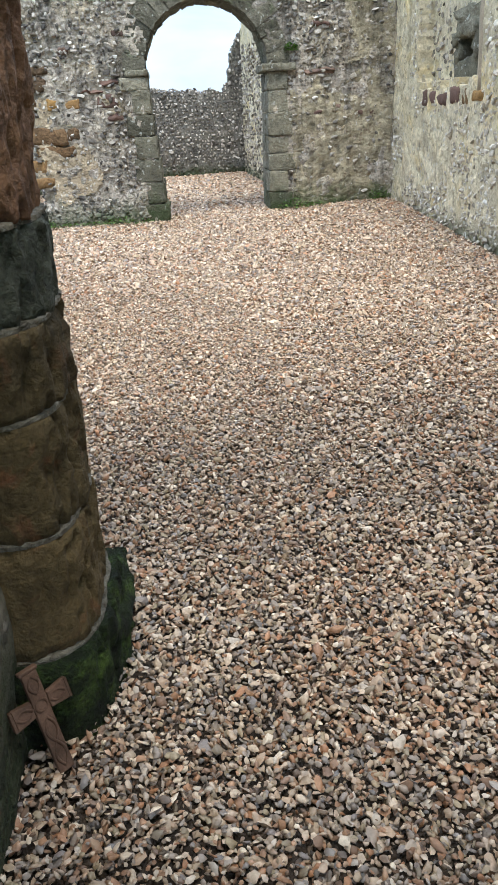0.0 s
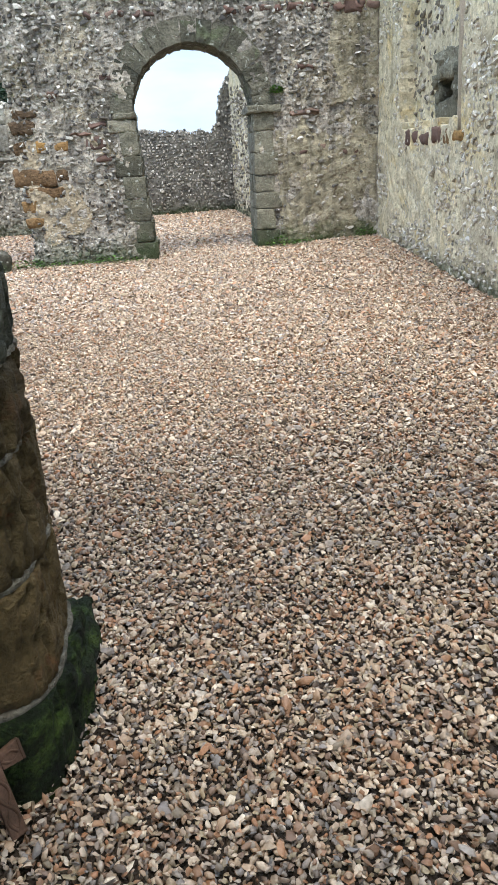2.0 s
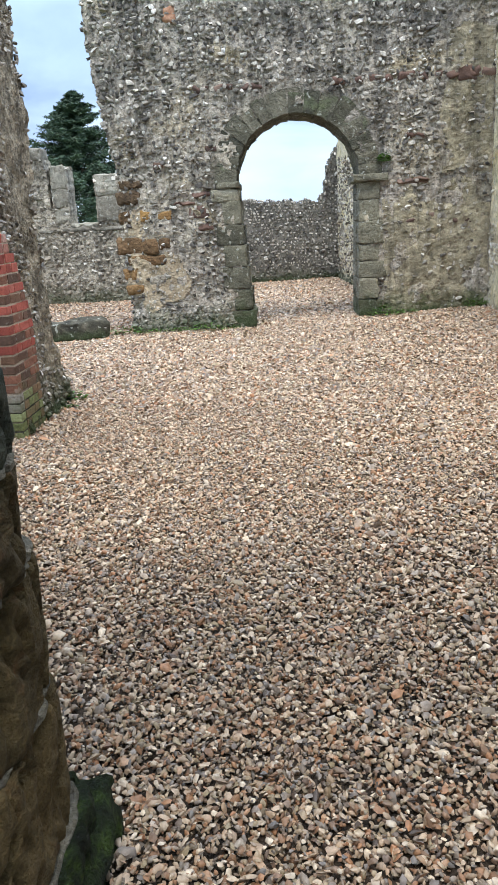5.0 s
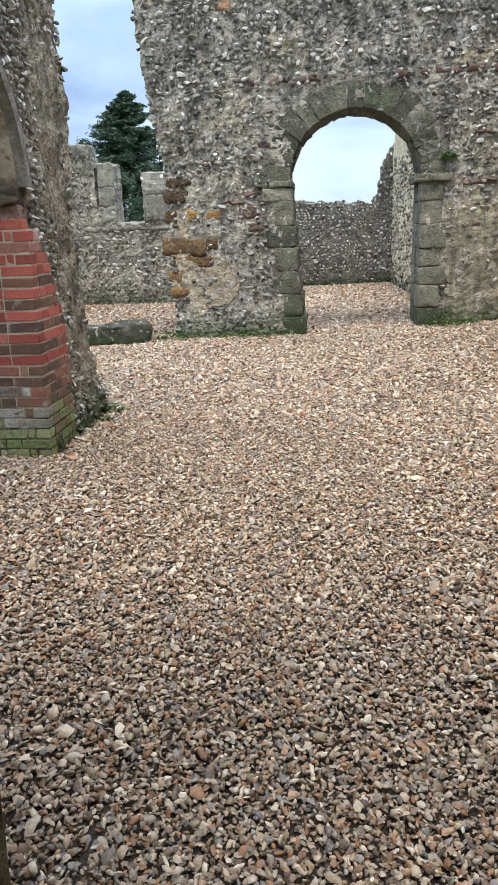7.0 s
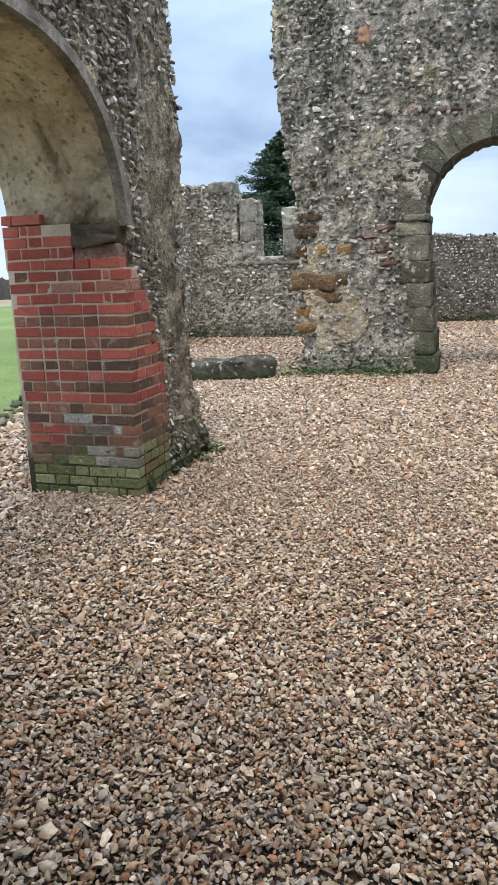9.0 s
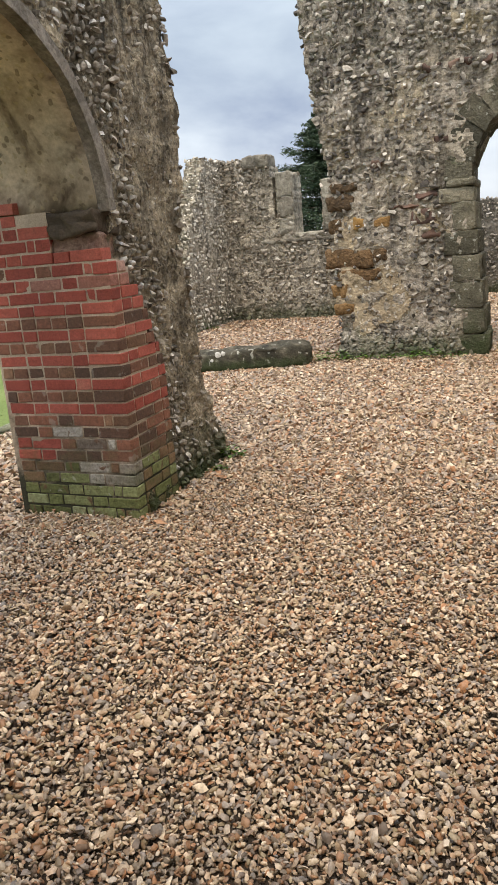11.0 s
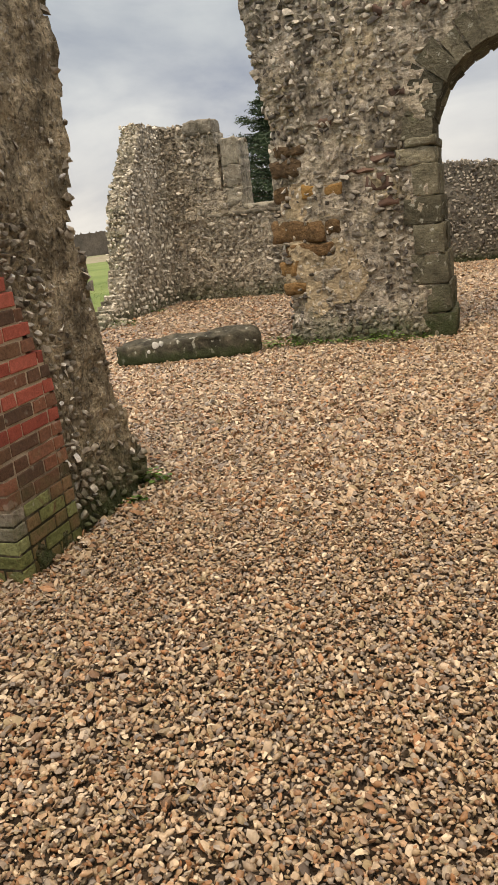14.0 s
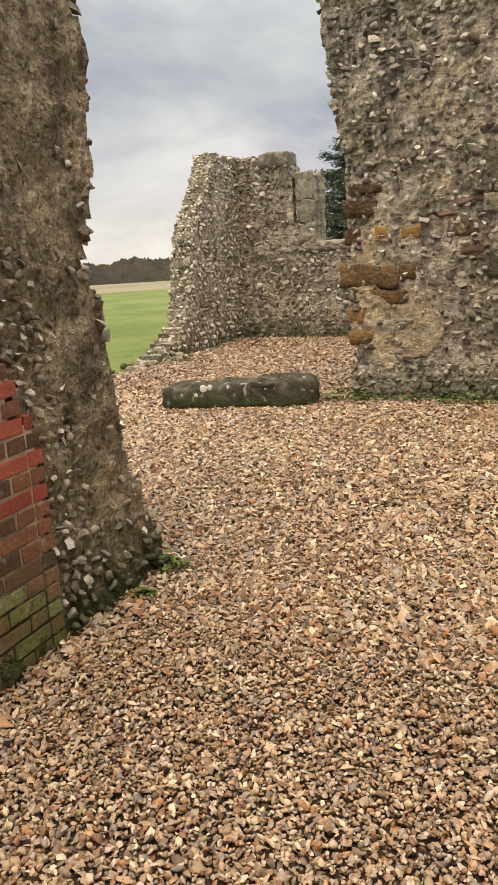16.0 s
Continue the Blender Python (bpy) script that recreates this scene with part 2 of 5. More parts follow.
m_ashlar = surface("green_grey_ashlar", [(0.0, (0.085, 0.082, 0.06)), (0.4, (0.165, 0.158, 0.118)), (0.8, (0.26, 0.245, 0.185)), (1.0, (0.37, 0.345, 0.265))], 6.0, 70, 1.0, 0.014, 0.85, "piece",
                   moss=(MOSS, 0.6, 0.8), lichen=0.6, crust=(26, 0.5), blotch=(4.0, 0.7))
m_voussoir = surface("dark_mossed_voussoir", [(0.0, (0.06, 0.06, 0.045)), (0.4, (0.115, 0.11, 0.082)), (0.8, (0.18, 0.17, 0.13)), (1.0, (0.27, 0.25, 0.19))], 6.0, 70, 1.0, 0.016, 0.85, "piece",
                     lichen=0.6, crust=(26, 0.6), blotch=(5.0, 0.7), patch=((0.13, 0.15, 0.085), 2.2, 0.55, 0.68))
m_sand = surface("rusty_sandstone", [(0.0, (0.19, 0.115, 0.055)), (0.5, (0.3, 0.175, 0.07)), (1.0, (0.41, 0.245, 0.085))], 7.0, 38, 0.9, 0.014, 0.9, "piece", crust=(16, 0.6))
m_iron = surface("brown_ironstone", [(0.0, (0.08, 0.055, 0.035)), (0.5, (0.135, 0.088, 0.05)), (1.0, (0.21, 0.125, 0.062))], 11.0, 42, 1.0, 0.016, 0.9, "piece", crust=(20, 0.75), blotch=(6.0, 0.6))
m_redstone = surface("dark_red_ironstone", [(0.0, (0.09, 0.06, 0.05)), (0.6, (0.15, 0.09, 0.07)), (1.0, (0.2, 0.14, 0.11))], 7.0, 60, 0.6, 0.008, 0.9, "piece")
m_brick = surface("red_brick", [(0.0, (0.24, 0.06, 0.046)), (0.45, (0.36, 0.084, 0.062)), (0.85, (0.42, 0.112, 0.082)), (1.0, (0.46, 0.19, 0.145))], 9.0, 120, 0.5, 0.004, 0.85, "piece",
                  moss=((0.12, 0.165, 0.06), 0.5, 0.75), crust=(42, 0.35))
m_brick_dark = surface("burnt_brick", [(0.0, (0.075, 0.05, 0.038)), (0.45, (0.16, 0.082, 0.055)), (1.0, (0.29, 0.12, 0.078))], 14.0, 110, 0.5, 0.004, 0.8, "piece",
                       moss=((0.13, 0.175, 0.07), 0.55, 0.75), crust=(38, 0.5), lichen=0.25)
m_brick_brown = surface("brown_mossed_brick", [(0.0, (0.12, 0.068, 0.044)), (0.5, (0.2, 0.108, 0.068)), (1.0, (0.29, 0.165, 0.105))], 12.0, 100, 0.6, 0.005, 0.85, "piece",
                        moss=((0.11, 0.15, 0.05), 0.5, 0.6), crust=(34, 0.5))
m_brick_moss = surface("mossy_brick", [(0.0, (0.08, 0.09, 0.033)), (0.4, (0.15, 0.17, 0.065)), (0.75, (0.24, 0.265, 0.125)), (1.0, (0.36, 0.39, 0.24))], 14.0, 80, 0.7, 0.006, 0.9, "piece",
                       crust=(30, 0.6), lichen=0.4, patch=((0.15, 0.085, 0.05), 9.0, 0.56, 0.66))
m_brick_pale = surface("lichened_pale_brick", [(0.0, (0.13, 0.1, 0.08)), (0.35, (0.28, 0.245, 0.21)), (0.7, (0.44, 0.42, 0.38)), (1.0, (0.58, 0.57, 0.53))], 16.0, 80, 0.7, 0.006, 0.9, "piece",
                       crust=(30, 0.7), moss=((0.1, 0.14, 0.05), 0.5, 0.6), patch=((0.15, 0.085, 0.058), 13.0, 0.57, 0.66))
m_brick_pink = surface("limewashed_pink_brick", [(0.0, (0.3, 0.12, 0.09)), (0.5, (0.42, 0.22, 0.175)), (1.0, (0.52, 0.36, 0.3))], 12.0, 100, 0.6, 0.005, 0.9, "piece", crust=(30, 0.5))
# moss argument here blackens the low joints, colouring in the shade of deep joints
m_joint = surface("brick_mortar", [(0.1, (0.38, 0.3, 0.225)), (0.9, (0.56, 0.46, 0.36))], 5.0, 120, 0.6, 0.006, moss=((0.022, 0.028, 0.012), 0.8, 0.95))
m_soffit = surface("brown_soffit_plaster", [(0.1, (0.3, 0.23, 0.155)), (0.5, (0.5, 0.41, 0.3)), (0.9, (0.64, 0.55, 0.43))], 2.6, 30, 0.5, 0.01,
                   chips=(24, (0.45, 0.36, 0.22), (0.15, 0.11, 0.07)), blotch=(2.0, 0.35),
                   patch=((0.1, 0.07, 0.045), 2.2, 0.56, 0.7))
# sandstone and base moss darkened in colour to stand in for the passage's shade
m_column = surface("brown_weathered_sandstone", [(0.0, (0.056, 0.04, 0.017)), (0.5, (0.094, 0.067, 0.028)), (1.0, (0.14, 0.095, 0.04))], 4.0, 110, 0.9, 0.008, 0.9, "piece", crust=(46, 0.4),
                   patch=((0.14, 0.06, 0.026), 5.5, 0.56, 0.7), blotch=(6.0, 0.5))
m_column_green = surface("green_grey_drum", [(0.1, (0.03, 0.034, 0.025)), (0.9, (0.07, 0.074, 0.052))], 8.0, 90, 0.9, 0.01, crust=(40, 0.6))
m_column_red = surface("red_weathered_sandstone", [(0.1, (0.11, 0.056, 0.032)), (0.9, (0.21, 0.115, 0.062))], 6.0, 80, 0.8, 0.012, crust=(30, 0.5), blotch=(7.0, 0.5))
m_bedding = surface("pale_bedding_mortar", [(0.1, (0.08, 0.07, 0.052)), (0.9, (0.22, 0.2, 0.155))], 14.0, 60, 1.0, 0.015, crust=(30, 0.6))
m_moss = surface("mossy_stone", [(0.1, (0.008, 0.012, 0.004)), (0.5, (0.022, 0.04, 0.009)), (0.95, (0.1, 0.165, 0.028))], 11.0, 130, 1.0, 0.03, crust=(60, 0.8))
m_cross = surface("carved_brown_wood", [(0.1, (0.08, 0.045, 0.028)), (0.9, (0.17, 0.095, 0.06))], 14.0, 160, 0.5, 0.003, 0.7)
m_slab = surface("dark_lichened_slab", [(0.1, (0.03, 0.03, 0.022)), (0.6, (0.075, 0.07, 0.052)), (1.0, (0.16, 0.145, 0.11))], 6.0, 60, 0.8, 0.012, lichen=0.6, crust=(14, 0.8),
                 moss=((0.05, 0.09, 0.025), 0.2, 0.6))
m_ochre = surface("ochre_plaster", [(0.1, (0.33, 0.265, 0.18)), (0.5, (0.42, 0.345, 0.24)), (1.0, (0.49, 0.415, 0.3))], 3.0, 40, 0.9, 0.015, chips=(18, (0.6, 0.57, 0.52), (0.25, 0.2, 0.15)), crust=(12, 0.7), moss=(MOSS, 0.4, 0.5))
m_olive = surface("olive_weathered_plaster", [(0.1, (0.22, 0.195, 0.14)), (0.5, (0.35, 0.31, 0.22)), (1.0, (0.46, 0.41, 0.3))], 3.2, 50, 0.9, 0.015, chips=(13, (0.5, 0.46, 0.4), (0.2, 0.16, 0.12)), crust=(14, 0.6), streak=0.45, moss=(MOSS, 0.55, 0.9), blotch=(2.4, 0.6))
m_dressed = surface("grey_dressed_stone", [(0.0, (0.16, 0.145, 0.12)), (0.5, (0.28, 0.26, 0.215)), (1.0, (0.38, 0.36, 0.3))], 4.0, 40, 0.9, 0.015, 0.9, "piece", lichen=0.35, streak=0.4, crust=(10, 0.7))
m_lichen = surface("white_lichen", [(0.1, (0.5, 0.5, 0.47)), (0.9, (0.66, 0.66, 0.62))], 20, 90, 0.4, 0.003)
m_bark = surface("conifer_bark", [(0.1, (0.06, 0.045, 0.03)), (0.9, (0.12, 0.09, 0.06))], 8, 40, 0.8, 0.02)
# needle tones lifted: some distance haze is in the colour
m_needle = surface("dark_conifer_foliage", [(0.0, (0.028, 0.05, 0.034)), (0.6, (0.052, 0.085, 0.052)), (1.0, (0.085, 0.12, 0.068))], 0.8, 4, 0.1, 0.01, 0.75, "piece")
m_leaf = surface("fresh_green_leaf", [(0.0, (0.05, 0.12, 0.02)), (0.6, (0.1, 0.22, 0.04)), (1.0, (0.19, 0.32, 0.07))], 4, 30, 0.1, 0.004, 0.6, "piece")
m_wood_far = surface("bare_winter_wood", [(0.1, (0.06, 0.056, 0.052)), (0.9, (0.12, 0.105, 0.09))], 0.12, 0.9, 0.6, 0.5)
m_field_far = surface("pale_stubble_field", [(0.1, (0.2, 0.17, 0.11)), (0.5, (0.26, 0.23, 0.16)), (0.9, (0.16, 0.2, 0.09))], 0.03, 1.0, 0.2, 0.05)
# the blue is atmospheric haze put into the hill's own colour
m_hill = surface("hazed_hill", [(0.1, (0.2, 0.27, 0.36)), (0.9, (0.26, 0.33, 0.41))], 0.004, 0.03, 0.1, 0.5, 1.0)


# ---- building helpers ----
def smooth(a, b, x):
    k = min(1.0, max(0.0, (x - a) / (b - a)))
    return k * k * (3 - 2 * k)


def along(stops, z):
    """Straight-line reading of a table of (z, value)."""
    return float(np.interp(z, [s[0] for s in stops], [s[1] for s in stops]))


def rough3(x, y, z, scale):
    return noise.noise(Vector((x * scale, y * scale, z * scale)))


def mesh_from(name, verts, faces, material, smooth_shade=False):
    """A mesh from arrays: faces are all of one size."""
    me = bpy.data.meshes.new(name)
    verts, faces = np.asarray(verts, np.float32), np.asarray(faces, np.int32)
    n, k = faces.shape
    me.vertices.add(len(verts))
    me.vertices.foreach_set("co", verts.ravel())
    me.loops.add(n * k)
    me.loops.foreach_set("vertex_index", faces.ravel())
    me.polygons.add(n)
    me.polygons.foreach_set("loop_start", np.arange(0, n * k, k, dtype=np.int32))
    me.polygons.foreach_set("use_smooth", np.full(n, smooth_shade))
    me.update(calc_edges=True)
    me.materials.append(material)
    return me


def mesh_of(name, bm, material, smooth_shade=False):
    bmesh.ops.recalc_face_normals(bm, faces=bm.faces)
    me = bpy.data.meshes.new(name)
    for f in bm.faces:
        f.smooth = smooth_shade
    bm.to_mesh(me)
    bm.free()
    me.materials.append(material)
    return me


def part(name, data, parent, label="", kind=""):
    """One mesh object under a thing, a part or a piece of the setting."""
    ob = new(name, data)
    ob.parent = parent
    return tagged(ob, label, kind=kind)


def empty(name, at, label, category, group="", kind=""):
    ob = new(name)
    ob.location = at
    return tagged(ob, label, category, group, kind)


def box_bm(x0, x1, y0, y1, z0, z1, bevel=0.0, cuts=0, wobble=0.0, seed=0):
    """A block, bevelled, cut finer and worn by noise."""
    bm = bmesh.new()
    bmesh.ops.create_cube(bm, size=1)
    for v in bm.verts:
        v.co = Vector(((x0 + x1) / 2 + v.co.x * (x1 - x0), (y0 + y1) / 2 + v.co.y * (y1 - y0), (z0 + z1) / 2 + v.co.z * (z1 - z0)))
    if bevel:
        bmesh.ops.bevel(bm, geom=bm.edges[:], offset=bevel, segments=2, affect="EDGES", profile=0.6)
    if cuts:
        bmesh.ops.subdivide_edges(bm, edges=[e for e in bm.edges if e.calc_length() > bevel * 3 + 0.02], cuts=cuts, use_grid_fill=True)
    if wobble:
        for v in bm.verts:
            p = v.co * 9 + Vector((seed * 3.7, seed * 1.3, 0))
            v.co += noise.noise_vector(p) * wobble + noise.noise_vector(p * 3.1) * wobble * 0.4
    return bm


def pebble_shape(seed, fine):
    """A worn or broken stone about 1 across: a rounded cube, or a plain icosahedron, with a few flat cuts."""
    rng = np.random.default_rng(seed)
    if fine:
        pts = np.array([(x, y, z) for x in (-1, 0, 1) for y in (-1, 0, 1) for z in (-1, 0, 1) if (x, y, z) != (0, 0, 0)], float)
        at = {tuple(p.astype(int)): n for n, p in enumerate(pts)}
        faces = []
        for axis in range(3):
            a, b = [(1, 2), (2, 0), (0, 1)][axis]
            for side in (-1, 1):
                for i in (-1, 0):
                    for j in (-1, 0):
                        quad = []
                        for di, dj in ((0, 0), (1, 0), (1, 1), (0, 1)):
                            p = [0, 0, 0]
                            p[axis], p[a], p[b] = side, i + di, j + dj
                            quad.append(at[tuple(p)])
                        faces.append(quad if side > 0 else quad[::-1])
        v = pts / np.linalg.norm(pts, axis=1)[:, None] * 0.72 + pts * 0.2
        v *= 0.58
    else:
        g = (1 + 5 ** 0.5) / 2
        v = np.array([(-1, g, 0), (1, g, 0), (-1, -g, 0), (1, -g, 0), (0, -1, g), (0, 1, g), (0, -1, -g), (0, 1, -g),
                      (g, 0, -1), (g, 0, 1), (-g, 0, -1), (-g, 0, 1)], float) / (1 + g * g) ** 0.5 * 0.55
        faces = [(0, 11, 5), (0, 5, 1), (0, 1, 7), (0, 7, 10), (0, 10, 11), (1, 5, 9), (5, 11, 4), (11, 10, 2), (10, 7, 6), (7, 1, 8),
                 (3, 9, 4), (3, 4, 2), (3, 2, 6), (3, 6, 8), (3, 8, 9), (4, 9, 5), (2, 4, 11), (6, 2, 10), (8, 6, 7), (9, 8, 1)]
    v = v * rng.uniform(0.75, 1.25, (len(v), 1)) + rng.normal(0, 0.03, v.shape)
    for _ in range(8):
        n = rng.normal(size=3)
        n /= np.linalg.norm(n)
        c = rng.uniform(0.2, 0.4)
        over = np.clip(v @ n - c, 0, None)
        v -= over[:, None] * n
    return v, np.array(faces)


def chip_shape(seed):
    """The plainest stone, for gravel far off."""
    rng = np.random.default_rng(seed)
    v = np.array([(1, 0, 0), (-1, 0, 0), (0, 1, 0), (0, -1, 0), (0, 0, 1), (0, 0, -1)], float) * 0.6 * rng.uniform(0.75, 1.2, (6, 1)) + rng.normal(0, 0.1, (6, 3))
    return v, np.array([(0, 2, 4), (2, 1, 4), (1, 3, 4), (3, 0, 4), (2, 0, 5), (1, 2, 5), (3, 1, 5), (0, 3, 5)])


def flake_shape(seed):
    """A knapped flint flake: an uneven six-sided rim, a smaller tilted flat on top and a flat underside."""
    rng = np.random.default_rng(seed)
    a = (np.arange(6) + rng.uniform(-0.36, 0.36, 6)) * math.tau / 6
    rim = np.stack([np.cos(a), np.sin(a)], 1) * rng.uniform(0.42, 0.66, (6, 1))
    b = (np.arange(4) + rng.uniform(-0.3, 0.3, 4)) * math.tau / 4
    top = np.stack([np.cos(b), np.sin(b)], 1) * rng.uniform(0.2, 0.42, (4, 1)) + rng.normal(0, 0.08, 2)
    lean = rng.normal(0, 0.35, 2)
    v = np.concatenate([np.column_stack([rim, rng.uniform(-0.2, 0.12, 6)]), np.column_stack([top, 0.42 + top @ lean]), [(0, 0, -0.4)]])
    faces, i, j = [(6, 7, 8), (6, 8, 9)], 0, 0
    while i < 6 or j < 4:
        if j >= 4 or (i < 6 and (i + 0.5) / 6 <= (j + 0.5) / 4):
            faces.append((i % 6, (i + 1) % 6, 6 + j % 4))
            i += 1
        else:
            faces.append((i % 6, 6 + (j + 1) % 4, 6 + j % 4))
            j += 1
    faces += [((k + 1) % 6, k, 10) for k in range(6)]
    return v, np.array(faces)


FLAKES = [flake_shape(300 + s) for s in range(9)]
CHIPS = [chip_shape(200 + s) for s in range(10)]
FINE = [pebble_shape(s, True) for s in range(14)]
PLAIN = [pebble_shape(100 + s, False) for s in range(14)]
NEAR = FLAKES + PLAIN


def turns(a, b, c):
    """Rotation matrices for arrays of turns about x, y and z."""
    ca, sa, cb, sb, cc, sc = np.cos(a), np.sin(a), np.cos(b), np.sin(b), np.cos(c), np.sin(c)
    return np.stack([np.stack([cc * cb, cc * sb * sa - sc * ca, cc * sb * ca + sc * sa], -1),
                     np.stack([sc * cb, sc * sb * sa + cc * ca, sc * sb * ca - cc * sa], -1),
                     np.stack([-sb, cb * sa, cb * ca], -1)], -2)


def heap(name, shapes, places, spins, sizes, material, crease, rng):
    """Many stones as one mesh: rounded, with sharp breaks where faces meet at more than crease degrees."""
    pick = rng.integers(0, len(shapes), len(places))
    vs, fs, base = [], [], 0
    for k, (v, f) in enumerate(shapes):
        idx = np.nonzero(pick == k)[0]
        if not len(idx):
            continue
        w = np.einsum("nij,nvj->nvi", spins[idx], v[None] * sizes[idx][:, None, :]) + places[idx][:, None, :]
        vs.append(w.reshape(-1, 3))
        fs.append((f[None] + (base + np.arange(len(idx)) * len(v))[:, None, None]).reshape(-1, f.shape[1]))
        base += len(idx) * len(v)
    me = mesh_from(name, np.concatenate(vs), np.concatenate(fs), material, True)
    me.set_sharp_from_angle(angle=radians(crease))
    return me


def wall_sheet(name, inside, us, zs, cell, origin, u_dir, n_dir, thick, amp, material, seed=0, bulge=None):
    """A thick rubble slab over a grid: front at the plane through origin, facing n_dir, uneven by amp; cells outside the outline are left out."""
    nu, nz = int(round((us[1] - us[0]) / cell)), int(round((zs[1] - zs[0]) / cell))
    du, dz = (us[1] - us[0]) / nu, (zs[1] - zs[0]) / nz
    rng = np.random.default_rng(seed)
    keep = np.array([[inside(us[0] + (i + 0.5) * du, zs[0] + (j + 0.5) * dz) for j in range(nz)] for i in range(nu)])
    o, ud, nd = Vector(origin), Vector(u_dir), Vector(n_dir)
    verts, index = [], {}
    jit = rng.uniform(-0.22, 0.22, (nu + 1, nz + 1, 2)) * cell

    def vert(i, j, back):
        key = (i, j, back)
        if key not in index:
            u, z = us[0] + i * du + jit[i, j, 0], zs[0] + j * dz + jit[i, j, 1]
            d = -thick if back else amp * (0.7 * rough3(u, seed, z, 2.3) + 0.6 * rough3(u, seed + 9, z, 7.0) + 0.35 * rough3(u, seed, z, 17))
            d += bulge(u, z) if bulge and not back else 0
            index[key] = len(verts)
            verts.append(o + ud * u + nd * d + Vector((0, 0, z)))
        return index[key]

    faces = []
    for i in range(nu):
        for j in range(nz):
            if not keep[i, j]:
                continue
            faces.append((vert(i, j, 0), vert(i + 1, j, 0), vert(i + 1, j + 1, 0), vert(i, j + 1, 0)))
            faces.append((vert(i, j, 1), vert(i, j + 1, 1), vert(i + 1, j + 1, 1), vert(i + 1, j, 1)))
            for di, dj, a, b in ((-1, 0, (i, j + 1), (i, j)), (1, 0, (i + 1, j), (i + 1, j + 1)), (0, -1, (i, j), (i + 1, j)), (0, 1, (i + 1, j + 1), (i, j + 1))):
                p, q = i + di, j + dj
                if not (0 <= p < nu and 0 <= q < nz and keep[p, q]):
                    faces.append((vert(*a, 0), vert(*a, 1), vert(*b, 1), vert(*b, 0)))
    me = mesh_from(name, [tuple(v) for v in verts], faces, material)
    bm = bmesh.new()
    bm.from_mesh(me)
    bmesh.ops.recalc_face_normals(bm, faces=bm.faces)
    bm.to_mesh(me)
    bm.free()
    return me


def stones_on(inside, density, us, zs, row, step, origin, u_dir, n_dir, seed, size=1.0, proud=0.012, edges=None, out=None):
    """Places, turns and sizes of rough-coursed stones on a wall's face, and of loose ones on its broken edges."""
    rng = np.random.default_rng(seed)
    o, ud, nd = np.array(origin, float), np.array(u_dir, float), np.array(n_dir, float)
    frame3 = np.stack([ud, -nd, np.array([0, 0, 1.0])], 1)
    P, R, S = [], [], []
    z = zs[0]
    while z < zs[1]:
        u = us[0] + rng.uniform(0, step)
        h = row * rng.uniform(0.8, 1.2)
        while u < us[1]:
            w = step * min(1.9, math.exp(rng.normal(-0.08, 0.42)))
            uu, zz = u + w / 2, z + h / 2 + rng.normal(0, row * 0.16) + 0.03 * math.sin(u * 2.1 + seed)
            if inside(uu, zz) and rng.random() < density(uu, zz):
                P.append(o + ud * uu + nd * (rng.normal(proud, 0.008) - 0.012 + (out(uu, zz) if out else 0)) + (0, 0, zz))
                R.append((rng.normal(0, 0.3), rng.normal(0, 0.3), rng.normal(0, 0.3)))
                S.append(np.array([w * rng.uniform(0.6, 1.05), 0.055 * rng.uniform(0.7, 1.5), h * rng.uniform(0.7, 1.35)]) * size)
            u += w
        z += h
    for u, zz, d in edges or ():
        P.append(o + ud * u + nd * d + (0, 0, zz))
        R.append(tuple(rng.normal(0, 0.7, 3)))
        S.append(np.array([0.09, 0.08, 0.055]) * rng.uniform(0.5, 1.3) * size)
    P, S = np.array(P), np.array(S)
    R = frame3[None] @ turns(*np.array(R).T)
    return P, R, S


def set_stones(parent, stones, material, near, seed, name="flint"):
    """The stones in the stretch near() as parts of their own, 300 at most; the rest joined."""
    P, R, S = stones
    rng = np.random.default_rng(seed)
    picked = [n for n in range(len(P)) if near(*P[n])]
    rng.shuffle(picked)
    picked = set(picked[:300])
    meshes = [mesh_from(name, v, f, material, True) for v, f in FINE]
    for me in meshes:
        me.set_sharp_from_angle(angle=radians(55))
    for n in sorted(picked):
        ob = part(name, meshes[rng.integers(0, len(meshes))], parent)
        ob.matrix_basis = Matrix.Translation(P[n]) @ Matrix(R[n].tolist()).to_4x4() @ Matrix.Diagonal((*S[n].tolist(), 1))
    rest = np.array([n for n in range(len(P)) if n not in picked])
    if len(rest):
        part(name + "_rubble", heap(name + "_rubble", FINE, P[rest], R[rest], S[rest], material, 55, rng), parent, "rough coursed flint rubble set in mortar", "stuff")


# ---- ground ----
def ground_z(x, y):
    """The made floor: level, rising a little to the south-east corner."""
    k = smooth(3.0, 8.2, y)
    z = k * (0.09 * smooth(-1.0, 0.6, x) + 0.08 * smooth(0.6, 2.5, x))
    return z * (1 - 0.6 * smooth(9.5, 14, y))


def field_z(x, y):
    """The turf and the land beyond: it falls away past the brow of the field."""
    r = math.hypot(x + 2, y - 4)
    return -0.03 + 0.05 * rough3(x, y, 0, 0.15) * smooth(5, 15, r) - 5.0 * smooth(34, 110, r) - 4.0 * smooth(110, 600, r)


def gravel_edge(y):
    """The north limit of the gravel."""
    return along([(-5, -5.0), (0, -5.0), (4.4, -5.25), (5.5, -5.65), (9.4, -6.85), (10.5, -7.1), (18, -7.3)], y)


